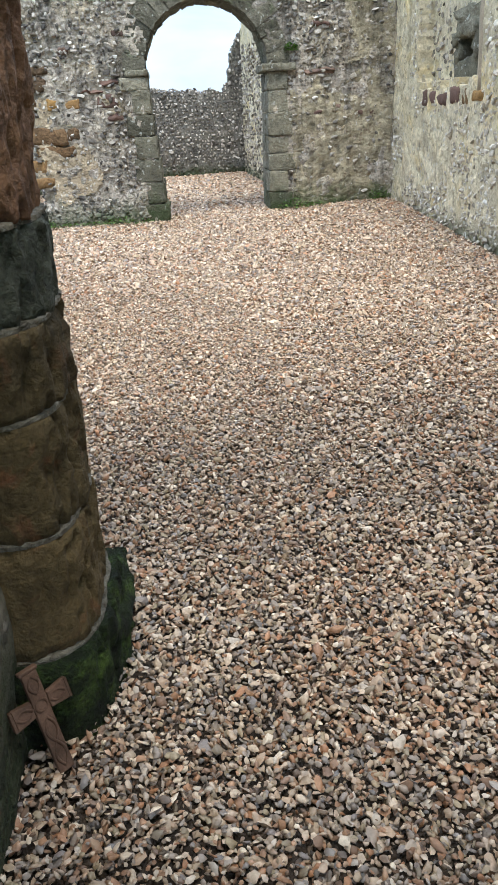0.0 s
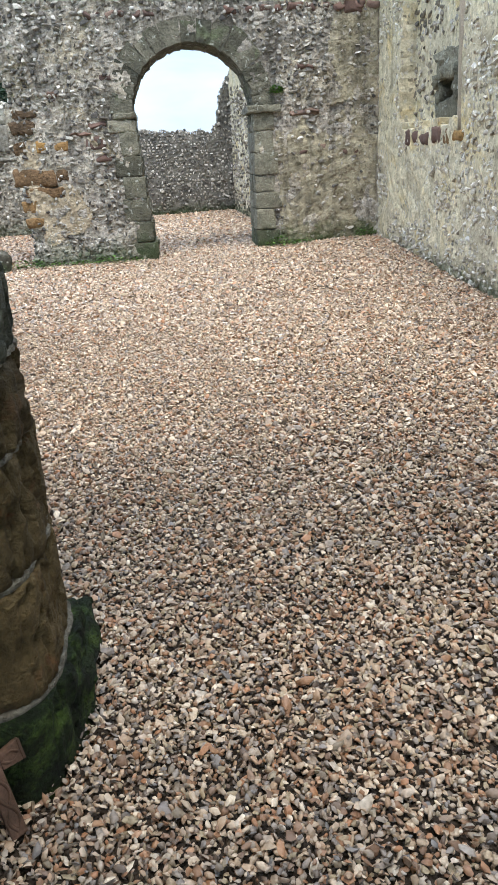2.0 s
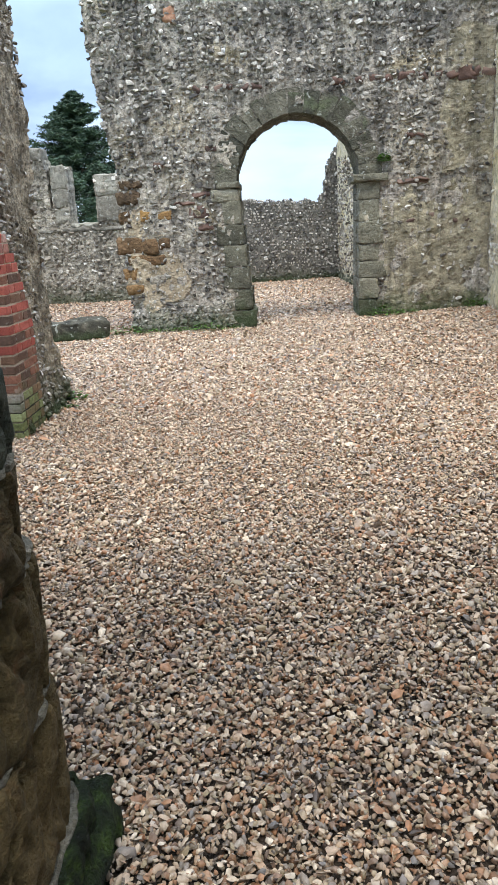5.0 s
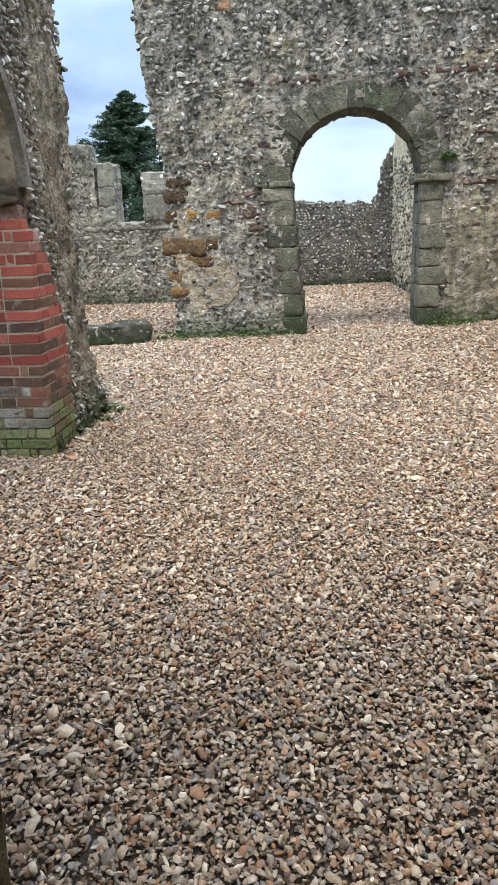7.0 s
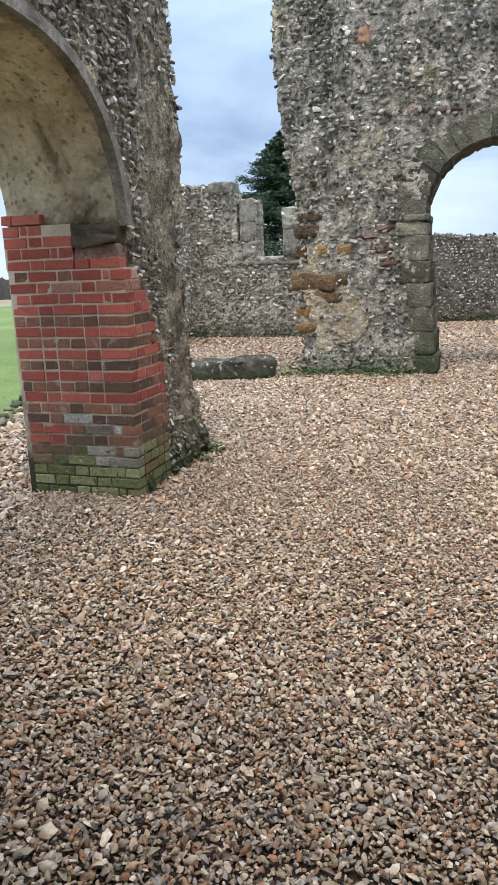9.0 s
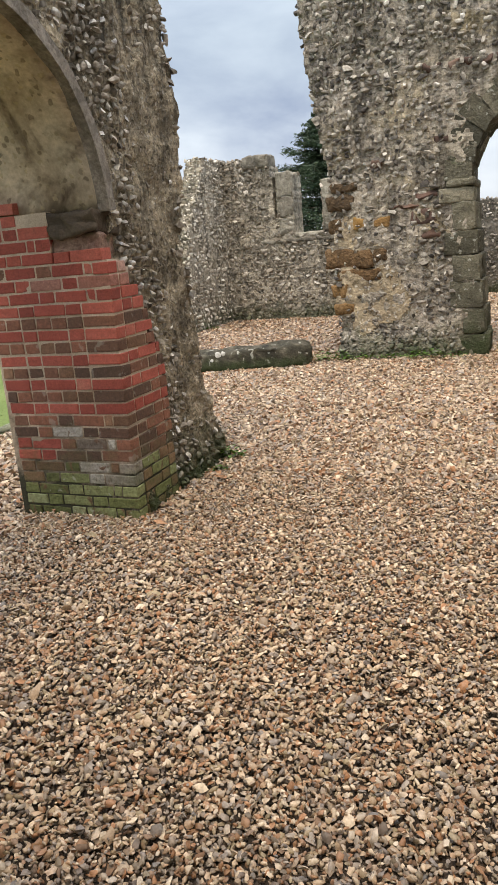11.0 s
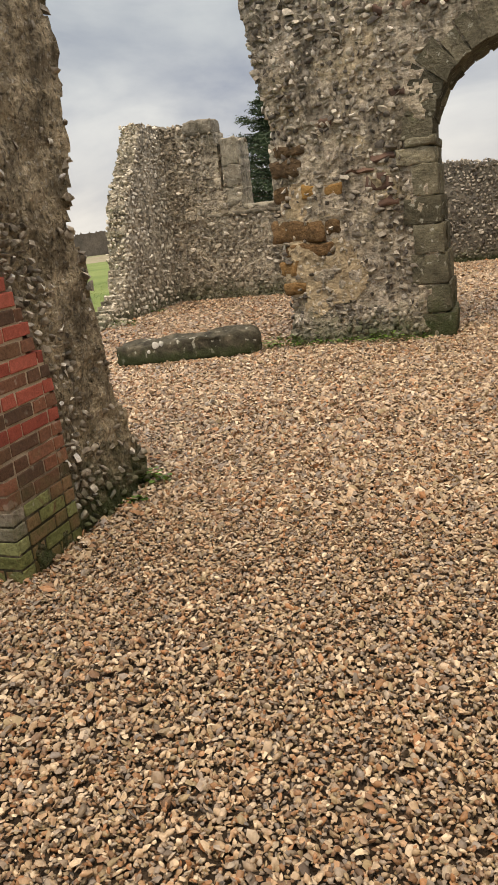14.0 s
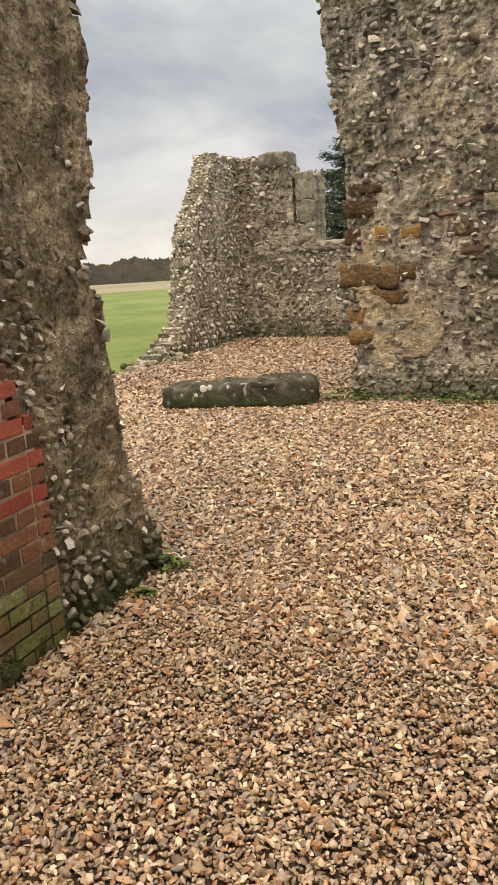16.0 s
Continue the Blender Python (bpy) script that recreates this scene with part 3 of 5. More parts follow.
radii = [0, 1, 2, 3, 4, 5, 6, 7, 8, 9, 10, 12, 14, 17, 20, 24, 28, 32, 36, 40, 45, 52, 60, 75, 95, 120, 160, 220, 320, 500, 900, 1800, 3500]
verts, faces, seg = [(-2, 4, -0.06)], [], 96
for r in radii[1:]:
    for k in range(seg):
        x, y = -2 + r * math.cos(k * math.tau / seg), 4 + r * math.sin(k * math.tau / seg)
        verts.append((x, y, field_z(x, y)))
for k in range(seg):
    faces.append((0, 0, 1 + k, 1 + (k + 1) % seg))
quads = [(1 + i * seg + k, 1 + (i + 1) * seg + k, 1 + (i + 1) * seg + (k + 1) % seg, 1 + i * seg + (k + 1) % seg) for i in range(len(radii) - 2) for k in range(seg)]
bm = bmesh.new()
bv = [bm.verts.new(v) for v in verts]
for f in faces:
    bm.faces.new([bv[f[1]], bv[f[2]], bv[f[3]]])
for f in quads:
    bm.faces.new([bv[i] for i in f])
me = mesh_of("ground", bm, m_grass, True)
me.materials.append(m_field_far)
for p in me.polygons:
    p.material_index = 1 if math.hypot(p.center.x + 2, p.center.y - 4) > 62 else 0
tagged(new("ground", me), "mown green turf falling away to pale fields", "ground", kind="structure")

bm = bmesh.new()
cols = {}
for i in range(0, 61):
    for j in range(0, 97):
        y = -5.6 + j * 0.25
        x0 = gravel_edge(y) + 0.12 * rough3(0, y, 3, 1.7)
        x = x0 + (2.75 - x0) * i / 60
        cols[i, j] = bm.verts.new((x, y, ground_z(x, y) + (-0.022 if 0 < i else -0.07)))
for i in range(60):
    for j in range(96):
        bm.faces.new((cols[i, j], cols[i + 1, j], cols[i + 1, j + 1], cols[i, j + 1]))
gravel_bed = tagged(new("gravel_bed", mesh_of("gravel_bed", bm, m_bed, True)), "loose brown flint gravel floor of the roofless nave", "gravel", kind="structure")


def gravel_field(name, shapes, rects, cell, size, lift, seed, material=m_pebble):
    rng = np.random.default_rng(seed)
    P = []
    for x0, x1, y0, y1 in rects:
        nx, ny = int((x1 - x0) / cell), int((y1 - y0) / cell)
        gx, gy = np.meshgrid(x0 + (np.arange(nx) + 0.5) * cell, y0 + (np.arange(ny) + 0.5) * cell, indexing="ij")
        p = np.stack([gx.ravel(), gy.ravel()], 1) + rng.uniform(-0.55, 0.55, (nx * ny, 2)) * cell
        P.append(p)
    P = np.concatenate(P)
    P = P[[x > gravel_edge(y) + rng.normal(0, 0.06) for x, y in P]]
    z = np.array([ground_z(x, y) for x, y in P])
    n = len(P)
    s = size * np.exp(rng.normal(0, 0.29, n))
    sizes = np.stack([s * rng.uniform(0.95, 1.65, n), s * rng.uniform(0.75, 1.1, n), s * rng.uniform(0.36, 0.78, n)], 1)
    spins = turns(rng.normal(0, 0.5, n), rng.normal(0, 0.5, n), rng.uniform(0, math.tau, n))
    places = np.column_stack([P, z - 0.014 + sizes[:, 2] * 0.1 + lift * rng.random(n) ** 1.5])
    me = heap(name, shapes, places, spins, sizes, material, 72, rng)
    tagged(new(name, me), "loose brown, cream and grey flint pebbles", "gravel", kind="stuff")


gravel_field("gravel", NEAR, [(-1.25, 0.1, -3.2, -0.5), (-1.7, -0.2, -0.5, 2.0), (-2.4, -0.3, 2.0, 3.2)], 0.0128, 0.0166, 0.034, 1)
gravel_field("gravel", NEAR, [(0.1, 1.3, -3.2, -0.5), (-0.2, 1.3, -0.5, 2.0), (-2.6, -1.25, -1.6, -0.5), (-2.65, -1.7, -0.5, 2.0), (-3.3, -2.65, 0.4, 2.36), (-2.65, -2.4, 2.0, 2.36)], 0.0152, 0.0192, 0.034, 2)
gravel_field("gravel", CHIPS, [(-3.5, -2.4, 2.0, 3.2), (-0.3, 2.5, 2.0, 3.2), (-3.5, 2.5, 3.2, 4.6), (1.3, 2.5, -1.6, 2.0)], 0.0158, 0.021, 0.03, 5)
gravel_field("gravel", CHIPS, [(-3.5, 2.5, 4.6, 8.45), (-1.1, 0.6, 8.45, 9.3), (-4.7, -3.5, 5.5, 8.2)], 0.0205, 0.0245, 0.028, 3)
gravel_field("gravel", CHIPS, [(-6.5, -3.5, 2.2, 5.5), (-6.5, -4.7, 5.5, 8.2), (-3.6, -2.65, -0.1, 0.4), (-3.6, -3.3, 0.4, 2.2), (-5.5, -3.6, -0.5, 2.2)], 0.028, 0.033, 0.026, 7)
gravel_field("gravel", CHIPS, [(-7.4, -2.8, 8.2, 13.9)], 0.034, 0.036, 0.026, 4, m_pebble_red)
gravel_field("gravel", CHIPS, [(-2.8, 1.5, 9.3, 17.5)], 0.034, 0.036, 0.026, 8)
gravel_field("gravel", CHIPS, [(-1.25, 2.5, -5.6, -3.2), (1.3, 2.5, -3.2, -1.6), (-5.0, -3.6, -1.6, -0.5), (-5.0, -2.66, -5.6, -1.6), (1.5, 2.7, 9.3, 18.0), (-2.8, 1.5, 17.5, 18.2)], 0.045, 0.05, 0.02, 6)

# ---- east wall of the nave with its round arch ----
EAST = 8.4
AX, AZ, AR = -0.29, 2.13, 0.9
left_edge = [(-0.2, -2.9), (0.35, -2.9), (0.6, -2.9), (1.2, -2.93), (2.3, -2.93), (2.9, -3.05), (3.5, -3.14), (4.3, -3.24), (5.6, -3.2)]


def in_arch(x, z, grow):
    k = min(z, 2.1) / 2.1
    if z < AZ:
        return -1.0 - 0.18 * k - grow < x < 0.58 + 0.025 * k + grow
    return math.hypot(x - AX, z - AZ) < AR + grow


def east_inside(x, z):
    if x < along(left_edge, z) + 0.05 * rough3(x, 5, z, 6):
        return False
    if z > 5.1 + 0.3 * rough3(x, 1, 0, 1.5):
        return False
    return not in_arch(x, z, 0.1)


def east_bulge(x, z):
    return 0.05 * smooth(0.5, 0.1, z) * smooth(-1.0, -1.8, x) + 0.02 * smooth(0.9, 1.4, x) * smooth(1.8, 1.4, z)


wall_east = tagged(new("wall_east", wall_sheet("wall_east", east_inside, (-3.36, 2.56), (-0.15, 5.4), 0.045, (0, EAST, 0), (1, 0, 0), (0, -1, 0),
                                               0.85, 0.045, m_mortar, 3, east_bulge)), "ruined grey flint wall pierced by a round arch", "wall", kind="structure")


def east_density(x, z):
    base = 0.7 if z > 2.2 else 0.5
    base += 0.25 * rough3(x, 4, z, 1.4)
    if x > 0.95 and z < 2.1:
        base = 0.1 + 0.15 * smooth(1.4, 1.9, z)
    if x > 1.75 and z < 4.2:
        base = 0.12
    if x < -1.9 and 0.35 < z < 1.25:
        base = 0.22
    if x < -2.2 and 1.2 < z < 2.3:
        base = 0.3
    if x < -1.0 and z < 0.38:
        base = 0.85
    if in_arch(x, z, 0.4 if z > AZ else 0.33):
        base = 0.0
    return base


rng = np.random.default_rng(21)
rim = []
for z in np.arange(0.05, 5.1, 0.045):
    if not 0.6 < z < 2.3 or rng.random() < 0.3:
        for d in rng.uniform(-0.8, 0.02, 5):
            rim.append((along(left_edge, z) + rng.uniform(-0.02, 0.05), z, d))
set_stones(wall_east, stones_on(east_inside, east_density, (-3.2, 2.5), (0.0, 5.1), 0.056, 0.084, (0, EAST, 0), (1, 0, 0), (0, -1, 0), 5, 1.12, 0.018, rim, east_bulge),
           m_flint, lambda x, y, z: -3.2 < x < -0.9 and y < 8.5 and z < 2.2, 6)


def block(name, parent, x0, x1, y0, y1, z0, z1, material, seed, wobble=0.008, bevel=0.012, label=""):
    return part(name, mesh_of(name, box_bm(x0, x1, y0, y1, z0, z1, bevel, 3, wobble, seed), material, wobble > 0.02), parent, label)


rng = random.Random(8)
for side in (-1, 1):
    z, n = 0.0 if side < 0 else 0.06, 0
    while z < 2.02:
        h = min(rng.uniform(0.24, 0.36), 2.05 - z)
        if 2.05 - z - h < 0.12:
            h = 2.05 - z
        w = rng.choice([0.27, 0.33, 0.4]) if side < 0 else rng.choice([0.3, 0.36, 0.42])
        k = (z + h / 2) / 2.1
        edge = (-1.0 - 0.18 * k) if side < 0 else (0.58 + 0.025 * k)
        flare = 0.025 if (side < 0 and n == 0) else 0.0
        x0, x1 = (edge - w, edge + flare) if side < 0 else (edge, edge + w)
        block("jamb_stone", wall_east, x0, x1, EAST - 0.012 - rng.uniform(0, 0.02), EAST + 0.42, z + 0.004, z + h - 0.004, m_ashlar, n + 10 * side, 0.024, 0.016)
        xb = (edge - 0.3, edge + 0.004) if side < 0 else (edge - 0.004, edge + 0.3)
        block("jamb_stone", wall_east, *xb, EAST + 0.428, EAST + 0.87, z + 0.004, z + h - 0.006, m_ashlar, n + 50 + 10 * side)
        z += h
        n += 1
block("impost", wall_east, -1.48, -1.15, EAST - 0.045, EAST + 0.86, 2.055, 2.145, m_ashlar, 71, 0.022, 0.025)
block("impost", wall_east, 0.52, 1.03, EAST - 0.1, EAST + 0.86, 2.05, 2.15, m_ashlar, 72, 0.016, 0.025, "worn dark stone impost")

cuts = [0.0]
while cuts[-1] < math.pi - 0.12:
    cuts.append(cuts[-1] + rng.uniform(0.16, 0.27))
cuts = [c * math.pi / cuts[-1] for c in cuts]
for k, (c0, c1) in enumerate(zip(cuts, cuts[1:])):
    a0, a1 = c0 + 0.006, c1 - 0.006
    for y0, y1, r1 in ((EAST - rng.uniform(0.0, 0.022), EAST + 0.43, AR + rng.uniform(0.27, 0.4)), (EAST + 0.438, EAST + 0.87, AR + 0.3)):
        bm = bmesh.new()
        rows = []
        for y in np.linspace(y0, y1, 4):
            ring = []
            for r, a in [(AR, a0), (AR, (a0 + a1) / 2), (AR, a1), (AR * 0.5 + r1 * 0.5, a1), (r1, a1), (r1, (a0 + a1) / 2), (r1, a0), (AR * 0.5 + r1 * 0.5, a0)]:
                ring.append(bm.verts.new((AX + r * math.cos(a), y, AZ + r * math.sin(a))))
            rows.append(ring)
        for i in range(3):
            for j in range(8):
                bm.faces.new((rows[i][j], rows[i][(j + 1) % 8], rows[i + 1][(j + 1) % 8], rows[i + 1][j]))
        for ring in (rows[0], rows[3]):
            bm.faces.new((ring[0], ring[1], ring[5], ring[6], ring[7]))
            bm.faces.new((ring[1], ring[2], ring[3], ring[4], ring[5]))
        bmesh.ops.bevel(bm, geom=[e for e in bm.edges if len(e.link_faces) == 2 and e.calc_face_angle(0) > 0.5], offset=0.007, segments=1, affect="EDGES")
        for v in bm.verts:
            v.co += noise.noise_vector(v.co * 9 + Vector((k, 0, 0))) * 0.032
        part("voussoir", mesh_of("voussoir", bm, m_voussoir), wall_east)


bm = bmesh.new()
rows = []
for k in range(41):
    a = math.pi * k / 40
    rows.append([bm.verts.new((AX + r * math.cos(a), y, AZ + r * math.sin(a))) for r, y in ((AR + 0.012, EAST + 0.008), (AR + 0.34, EAST + 0.008), (AR + 0.34, EAST + 0.85), (AR + 0.012, EAST + 0.85))])
for p, q in zip(rows, rows[1:]):
    for k in range(4):
        bm.faces.new((p[k], p[(k + 1) % 4], q[(k + 1) % 4], q[k]))
bm.faces.new(rows[0])
bm.faces.new(rows[-1])
part("arch_mortar", mesh_of("arch_mortar", bm, m_bedding), wall_east)


def rubble_block(name, parent, x0, x1, z0, z1, material, seed, front=EAST - 0.025, back=EAST + 0.12):
    return block(name, parent, x0, x1, front, back, z0, z1, material, seed, 0.045, 0.035)


for n, (x0, x1, z0, z1, mt) in enumerate([(-2.94, -2.56, 2.12, 2.25, m_iron), (-3.0, -2.62, 1.92, 2.09, m_iron), (-2.97, -2.76, 1.64, 1.81, m_iron), (-2.68, -2.44, 1.66, 1.81, m_sand),
                                          (-2.42, -2.17, 1.65, 1.79, m_sand), (-3.06, -2.43, 1.18, 1.42, m_iron), (-2.42, -2.22, 1.25, 1.39, m_iron), (-2.9, -2.31, 1.02, 1.16, m_iron),
                                          (-2.99, -2.76, 0.81, 0.98, m_sand), (-2.94, -2.69, 0.58, 0.74, m_sand)]):
    rubble_block("quoin", wall_east, x0, x1, z0, z1, mt, n, back=EAST + 0.5)
for n, (x0, x1, z0, z1) in enumerate([(-1.92, -1.61, 1.66, 1.83), (-1.78, -1.52, 1.48, 1.6), (-1.92, -1.61, 1.96, 2.03), (-2.41, -2.26, 2.37, 2.48), (-1.61, -1.45, 2.57, 2.67), (-2.16, -1.8, 1.86, 1.91)]):
    rubble_block("ironstone", wall_east, x0, x1, z0, z1, m_redstone, n + 20, front=EAST - 0.012)
rubble_block("tile_patch", wall_east, -2.1, -1.92, 4.3, 4.5, surface("orange_tile", [(0.1, (0.28, 0.14, 0.085)), (0.9, (0.42, 0.24, 0.15))], 12, 60, 0.6, 0.006), 44)
x = -1.75
while x < 2.4:
    w = rng.uniform(0.16, 0.34)
    if not -0.72 < x + w / 2 < 0.2:
        rubble_block("ironstone", wall_east, x, x + w * rng.uniform(0.5, 0.9), 3.36 + rng.uniform(-0.02, 0.02), 3.46, m_redstone, int(x * 10) + 60)
    x += w
for n, (x0, x1, z0, z1) in enumerate([(1.15, 1.62, 1.98, 2.05), (1.45, 1.75, 1.5, 1.57), (1.95, 2.25, 1.4, 1.5), (1.25, 1.4, 1.38, 1.5), (2.0, 2.3, 3.3, 3.5), (1.3, 1.6, 2.6, 2.68)]):
    rubble_block("ledge_stone", wall_east, x0, x1, z0, z1, m_redstone, n + 90)

def coat(name, parent, inside, us, zs, material, seed, label, proud=0.012):
    """A remaining sheet of plaster on the east wall."""
    part(name, wall_sheet(name, inside, us, zs, 0.03, (0, EAST - proud, 0), (1, 0, 0), (0, -1, 0), 0.1, 0.03, material, seed, east_bulge), parent, label)


coat("plaster_coat", wall_east, lambda x, z: x > 0.97 + 0.12 * rough3(x, 1, z, 5) and z < 1.85 + 0.35 * rough3(x, 0, z, 2.2), (0.85, 2.5), (-0.1, 2.3), m_olive, 81, "olive-brown plaster low on the flint wall")
coat("plaster_coat", wall_east, lambda x, z: x > 1.85 + 0.4 * rough3(x, 1, z, 1.6) and 2.15 + 0.6 * rough3(x, 7, z, 2.3) < z < 4.0 + 0.3 * rough3(x, 0, z, 3), (1.3, 2.5), (1.6, 4.5), m_olive, 82, "stained olive plaster beside the corner", 0.014)
coat("plaster_coat", wall_east, lambda x, z: (x + 2.45) ** 2 / 0.2 + (z - 0.78) ** 2 / 0.17 < 1 + 0.9 * rough3(x, 3, z, 3.5), (-2.93, -1.8), (0.3, 1.2), m_ochre, 83, "patch of ochre plaster on the flint wall")
coat("plaster_coat", wall_east, lambda x, z: (x + 2.6) ** 2 / 0.1 + (z - 1.58) ** 2 / 0.05 < 1 + 0.9 * rough3(x, 4, z, 4), (-2.95, -2.1), (1.2, 1.95), m_ochre, 84, "patch of ochre plaster on the flint wall", 0.012)

# ---- south wall with its blocked window ----
SOUTH = 2.52


def south_recess(y, z):
    return 4.85 < y < 7.22 and 1.72 + 0.02 * math.sin(y * 9) < z < 3.9


def south_hole(y, z):
    return 5.5 < y < 6.2 and 1.86 < z < 2.42


wall_south = tagged(new("wall_south", wall_sheet("wall_south", lambda y, z: not south_recess(y, z) and z < 4.7 + 0.3 * rough3(y, 2, 0, 1.2), (-5.5, 9.2), (-0.15, 5.2), 0.08,
                    (SOUTH, 0, 0), (0, 1, 0), (-1, 0, 0), 0.8, 0.035, m_plaster, 12)), "tan lime-plastered flint wall with a blocked window recess", "wall", kind="structure")
part("recess_back", wall_sheet("recess_back", lambda y, z: not south_hole(y, z), (4.6, 7.5), (1.5, 4.2), 0.07, (SOUTH + 0.2, 0, 0), (0, 1, 0), (-1, 0, 0), 0.3, 0.025, m_plaster, 13), wall_south)
part("niche_back", mesh_of("niche_back", box_bm(SOUTH + 0.47, SOUTH + 0.6, 5.3, 6.4, 1.7, 2.6, 0.01, 3, 0.01), m_ashlar), wall_south)
for n, (y0, y1, z0, z1, d) in enumerate([(5.42, 6.25, 2.2, 2.52, 0.06), (5.45, 6.3, 1.74, 1.98, 0.05), (6.1, 6.32, 1.95, 2.25, 0.04), (5.38, 5.56, 1.95, 2.35, 0.07)]):
    part("niche_stone", mesh_of("niche_stone", box_bm(SOUTH + 0.2 - d, SOUTH + 0.42, y0, y1, z0, z1, 0.05, 6, 0.06, n), m_ashlar, True), wall_south)
bm = bmesh.new()
prof = [(5.28, SOUTH + 0.19), (5.12, SOUTH + 0.05), (4.86, SOUTH - 0.025), (4.84, SOUTH + 0.2)]
rings = [[bm.verts.new((px + 0.01 * rough3(py, z, 0, 3), py + 0.1 * smooth(1.5, 3.5, z), z)) for py, px in prof] for z in np.linspace(1.62, 3.9, 14)]
for a, b in zip(rings, rings[1:]):
    for k in range(4):
        bm.faces.new((a[k], a[(k + 1) % 4], b[(k + 1) % 4], b[k]))
bm.faces.new(rings[0])
bm.faces.new(rings[-1])
part("splay", mesh_of("splay", bm, surface("smooth_pale_render", [(0.1, (0.3, 0.25, 0.18)), (0.9, (0.44, 0.36, 0.27))], 2, 50, 0.3, 0.006), True), wall_south, "smooth pale plastered window splay")
for n, (y0, y1, mt) in enumerate([(6.7, 6.95, m_redstone), (6.35, 6.62, m_redstone), (5.95, 6.28, m_redstone), (5.5, 5.85, m_redstone), (5.15, 5.42, m_sand), (4.75, 5.08, m_sand)]):
    part("sill_stone", mesh_of("sill_stone", box_bm(SOUTH - 0.02, SOUTH + 0.1, y0 + 0.02, y1 - 0.02, 1.48 + 0.025 * (n % 2), 1.69 - 0.03 * (n % 3), 0.04, 4, 0.03, n + 30), mt, True), wall_south)


def south_density(y, z):
    if south_recess(y, z):
        return 0.0
    n = rough3(y, 8, z, 1.5) + 0.5 * rough3(y, 3, z, 4.0)
    d = 0.85 * smooth(0.05, 0.25, n + 0.55 * smooth(6.4, 4.6, y) + 0.4 * smooth(0.6, 0.25, z) - 0.12)
    if z > 2.9:
        d = 0.8
    if 7.2 < y < 7.45 and z > 1.7:
        d = 0.7
    return min(0.9, d)


set_stones(wall_south, stones_on(lambda y, z: True, south_density, (3.2, 8.35), (0.05, 4.4), 0.06, 0.085, (SOUTH, 0, 0), (0, 1, 0), (-1, 0, 0), 15, 1.0, 0.002),
           m_flint_pale, lambda x, y, z: z < 1.7 and y < 7.5, 16)
P, R, S = stones_on(lambda y, z: not (5.3 < y < 6.4 and 1.7 < z < 2.7), lambda y, z: 0.5 + 0.4 * rough3(y, 3, z, 2.5), (5.2, 7.2), (1.75, 3.85), 0.08, 0.11, (SOUTH + 0.2, 0, 0), (0, 1, 0), (-1, 0, 0), 17, 1.0, 0.01)
part("infill_rubble", heap("infill_rubble", FINE, P, R, S, m_flint_warm, 55, np.random.default_rng(18)), wall_south, "rubble blocking of the old window", "stuff")

# ---- north wall: broken pier, brick-faced jamb and arch ----
NORTH = -2.66
pier_edge = [(0, 3.78), (0.3, 3.7), (0.67, 3.56), (1.2, 3.5), (1.5, 3.44), (1.62, 3.35), (1.72, 3.44), (1.95, 3.5), (2.35, 3.55), (2.7, 3.53), (3.2, 3.5), (3.6, 3.4), (5, 3.25)]
BY, BZ, BA, BB = 1.18, 1.7, 1.25, 1.1


def in_brick_arch(y, z, grow):
    if z < BZ:
        return BY - BA - grow < y < BY + BA + grow
    return (abs(y - BY) / (BA + grow)) ** 2.4 + ((z - BZ) / (BB + grow)) ** 2.4 < 1


def pier_inside(y, z):
    return y < along(pier_edge, z) + 0.035 * rough3(y, 7, z, 7) and not in_brick_arch(y, z, 0.06) and z < 4.7 + 0.3 * rough3(y, 3, 0, 1.5)


wall_north = tagged(new("wall_north", wall_sheet("wall_north", pier_inside, (-1.6, 4.0), (-0.12, 5.1), 0.035, (NORTH, 0, 0), (0, 1, 0), (1, 0, 0), 0.8, 0.045, m_pier, 31,
                    lambda y, z: 0.05 * smooth(0.5, 0.0, z))), "broken flint rubble pier and arch of the roofless nave", "wall", kind="structure")
rng = np.random.default_rng(33)
rim = []
for z in np.arange(0.02, 4.6, 0.032):
    for d in rng.uniform(-0.78, 0.02, 6):
        rim.append((along(pier_edge, z) + rng.uniform(-0.06, 0.012), z, d))


def pier_density(y, z):
    end = along([(0, 2.92), (0.9, 2.92), (1.25, 2.77), (1.45, 2.66), (1.75, 2.5), (2.8, 2.2)], z)
    if z < 1.75 and 2.3 < y < end:
        return 0.0
    if in_brick_arch(y, z, 0.15):
        return 0.0
    strip = smooth(0.27 + 0.13 * z, 0.1 + 0.13 * z, y - end)
    return 0.05 + 0.85 * strip + 0.6 * smooth(0.42, 0.15, z) + 0.45 * smooth(2.5, 3.3, z) + 0.12 * rough3(y, 2, z, 2.5)


set_stones(wall_north, stones_on(pier_inside, pier_density, (-0.5, 3.9), (0.0, 4.6), 0.046, 0.066, (NORTH, 0, 0), (0, 1, 0), (1, 0, 0), 35, 0.85, 0.016, rim, lambda y, z: 0.05 * smooth(0.5, 0.0, z)),
           m_flint_pier, lambda x, y, z: y > 2.4 and z < 2.6, 36)

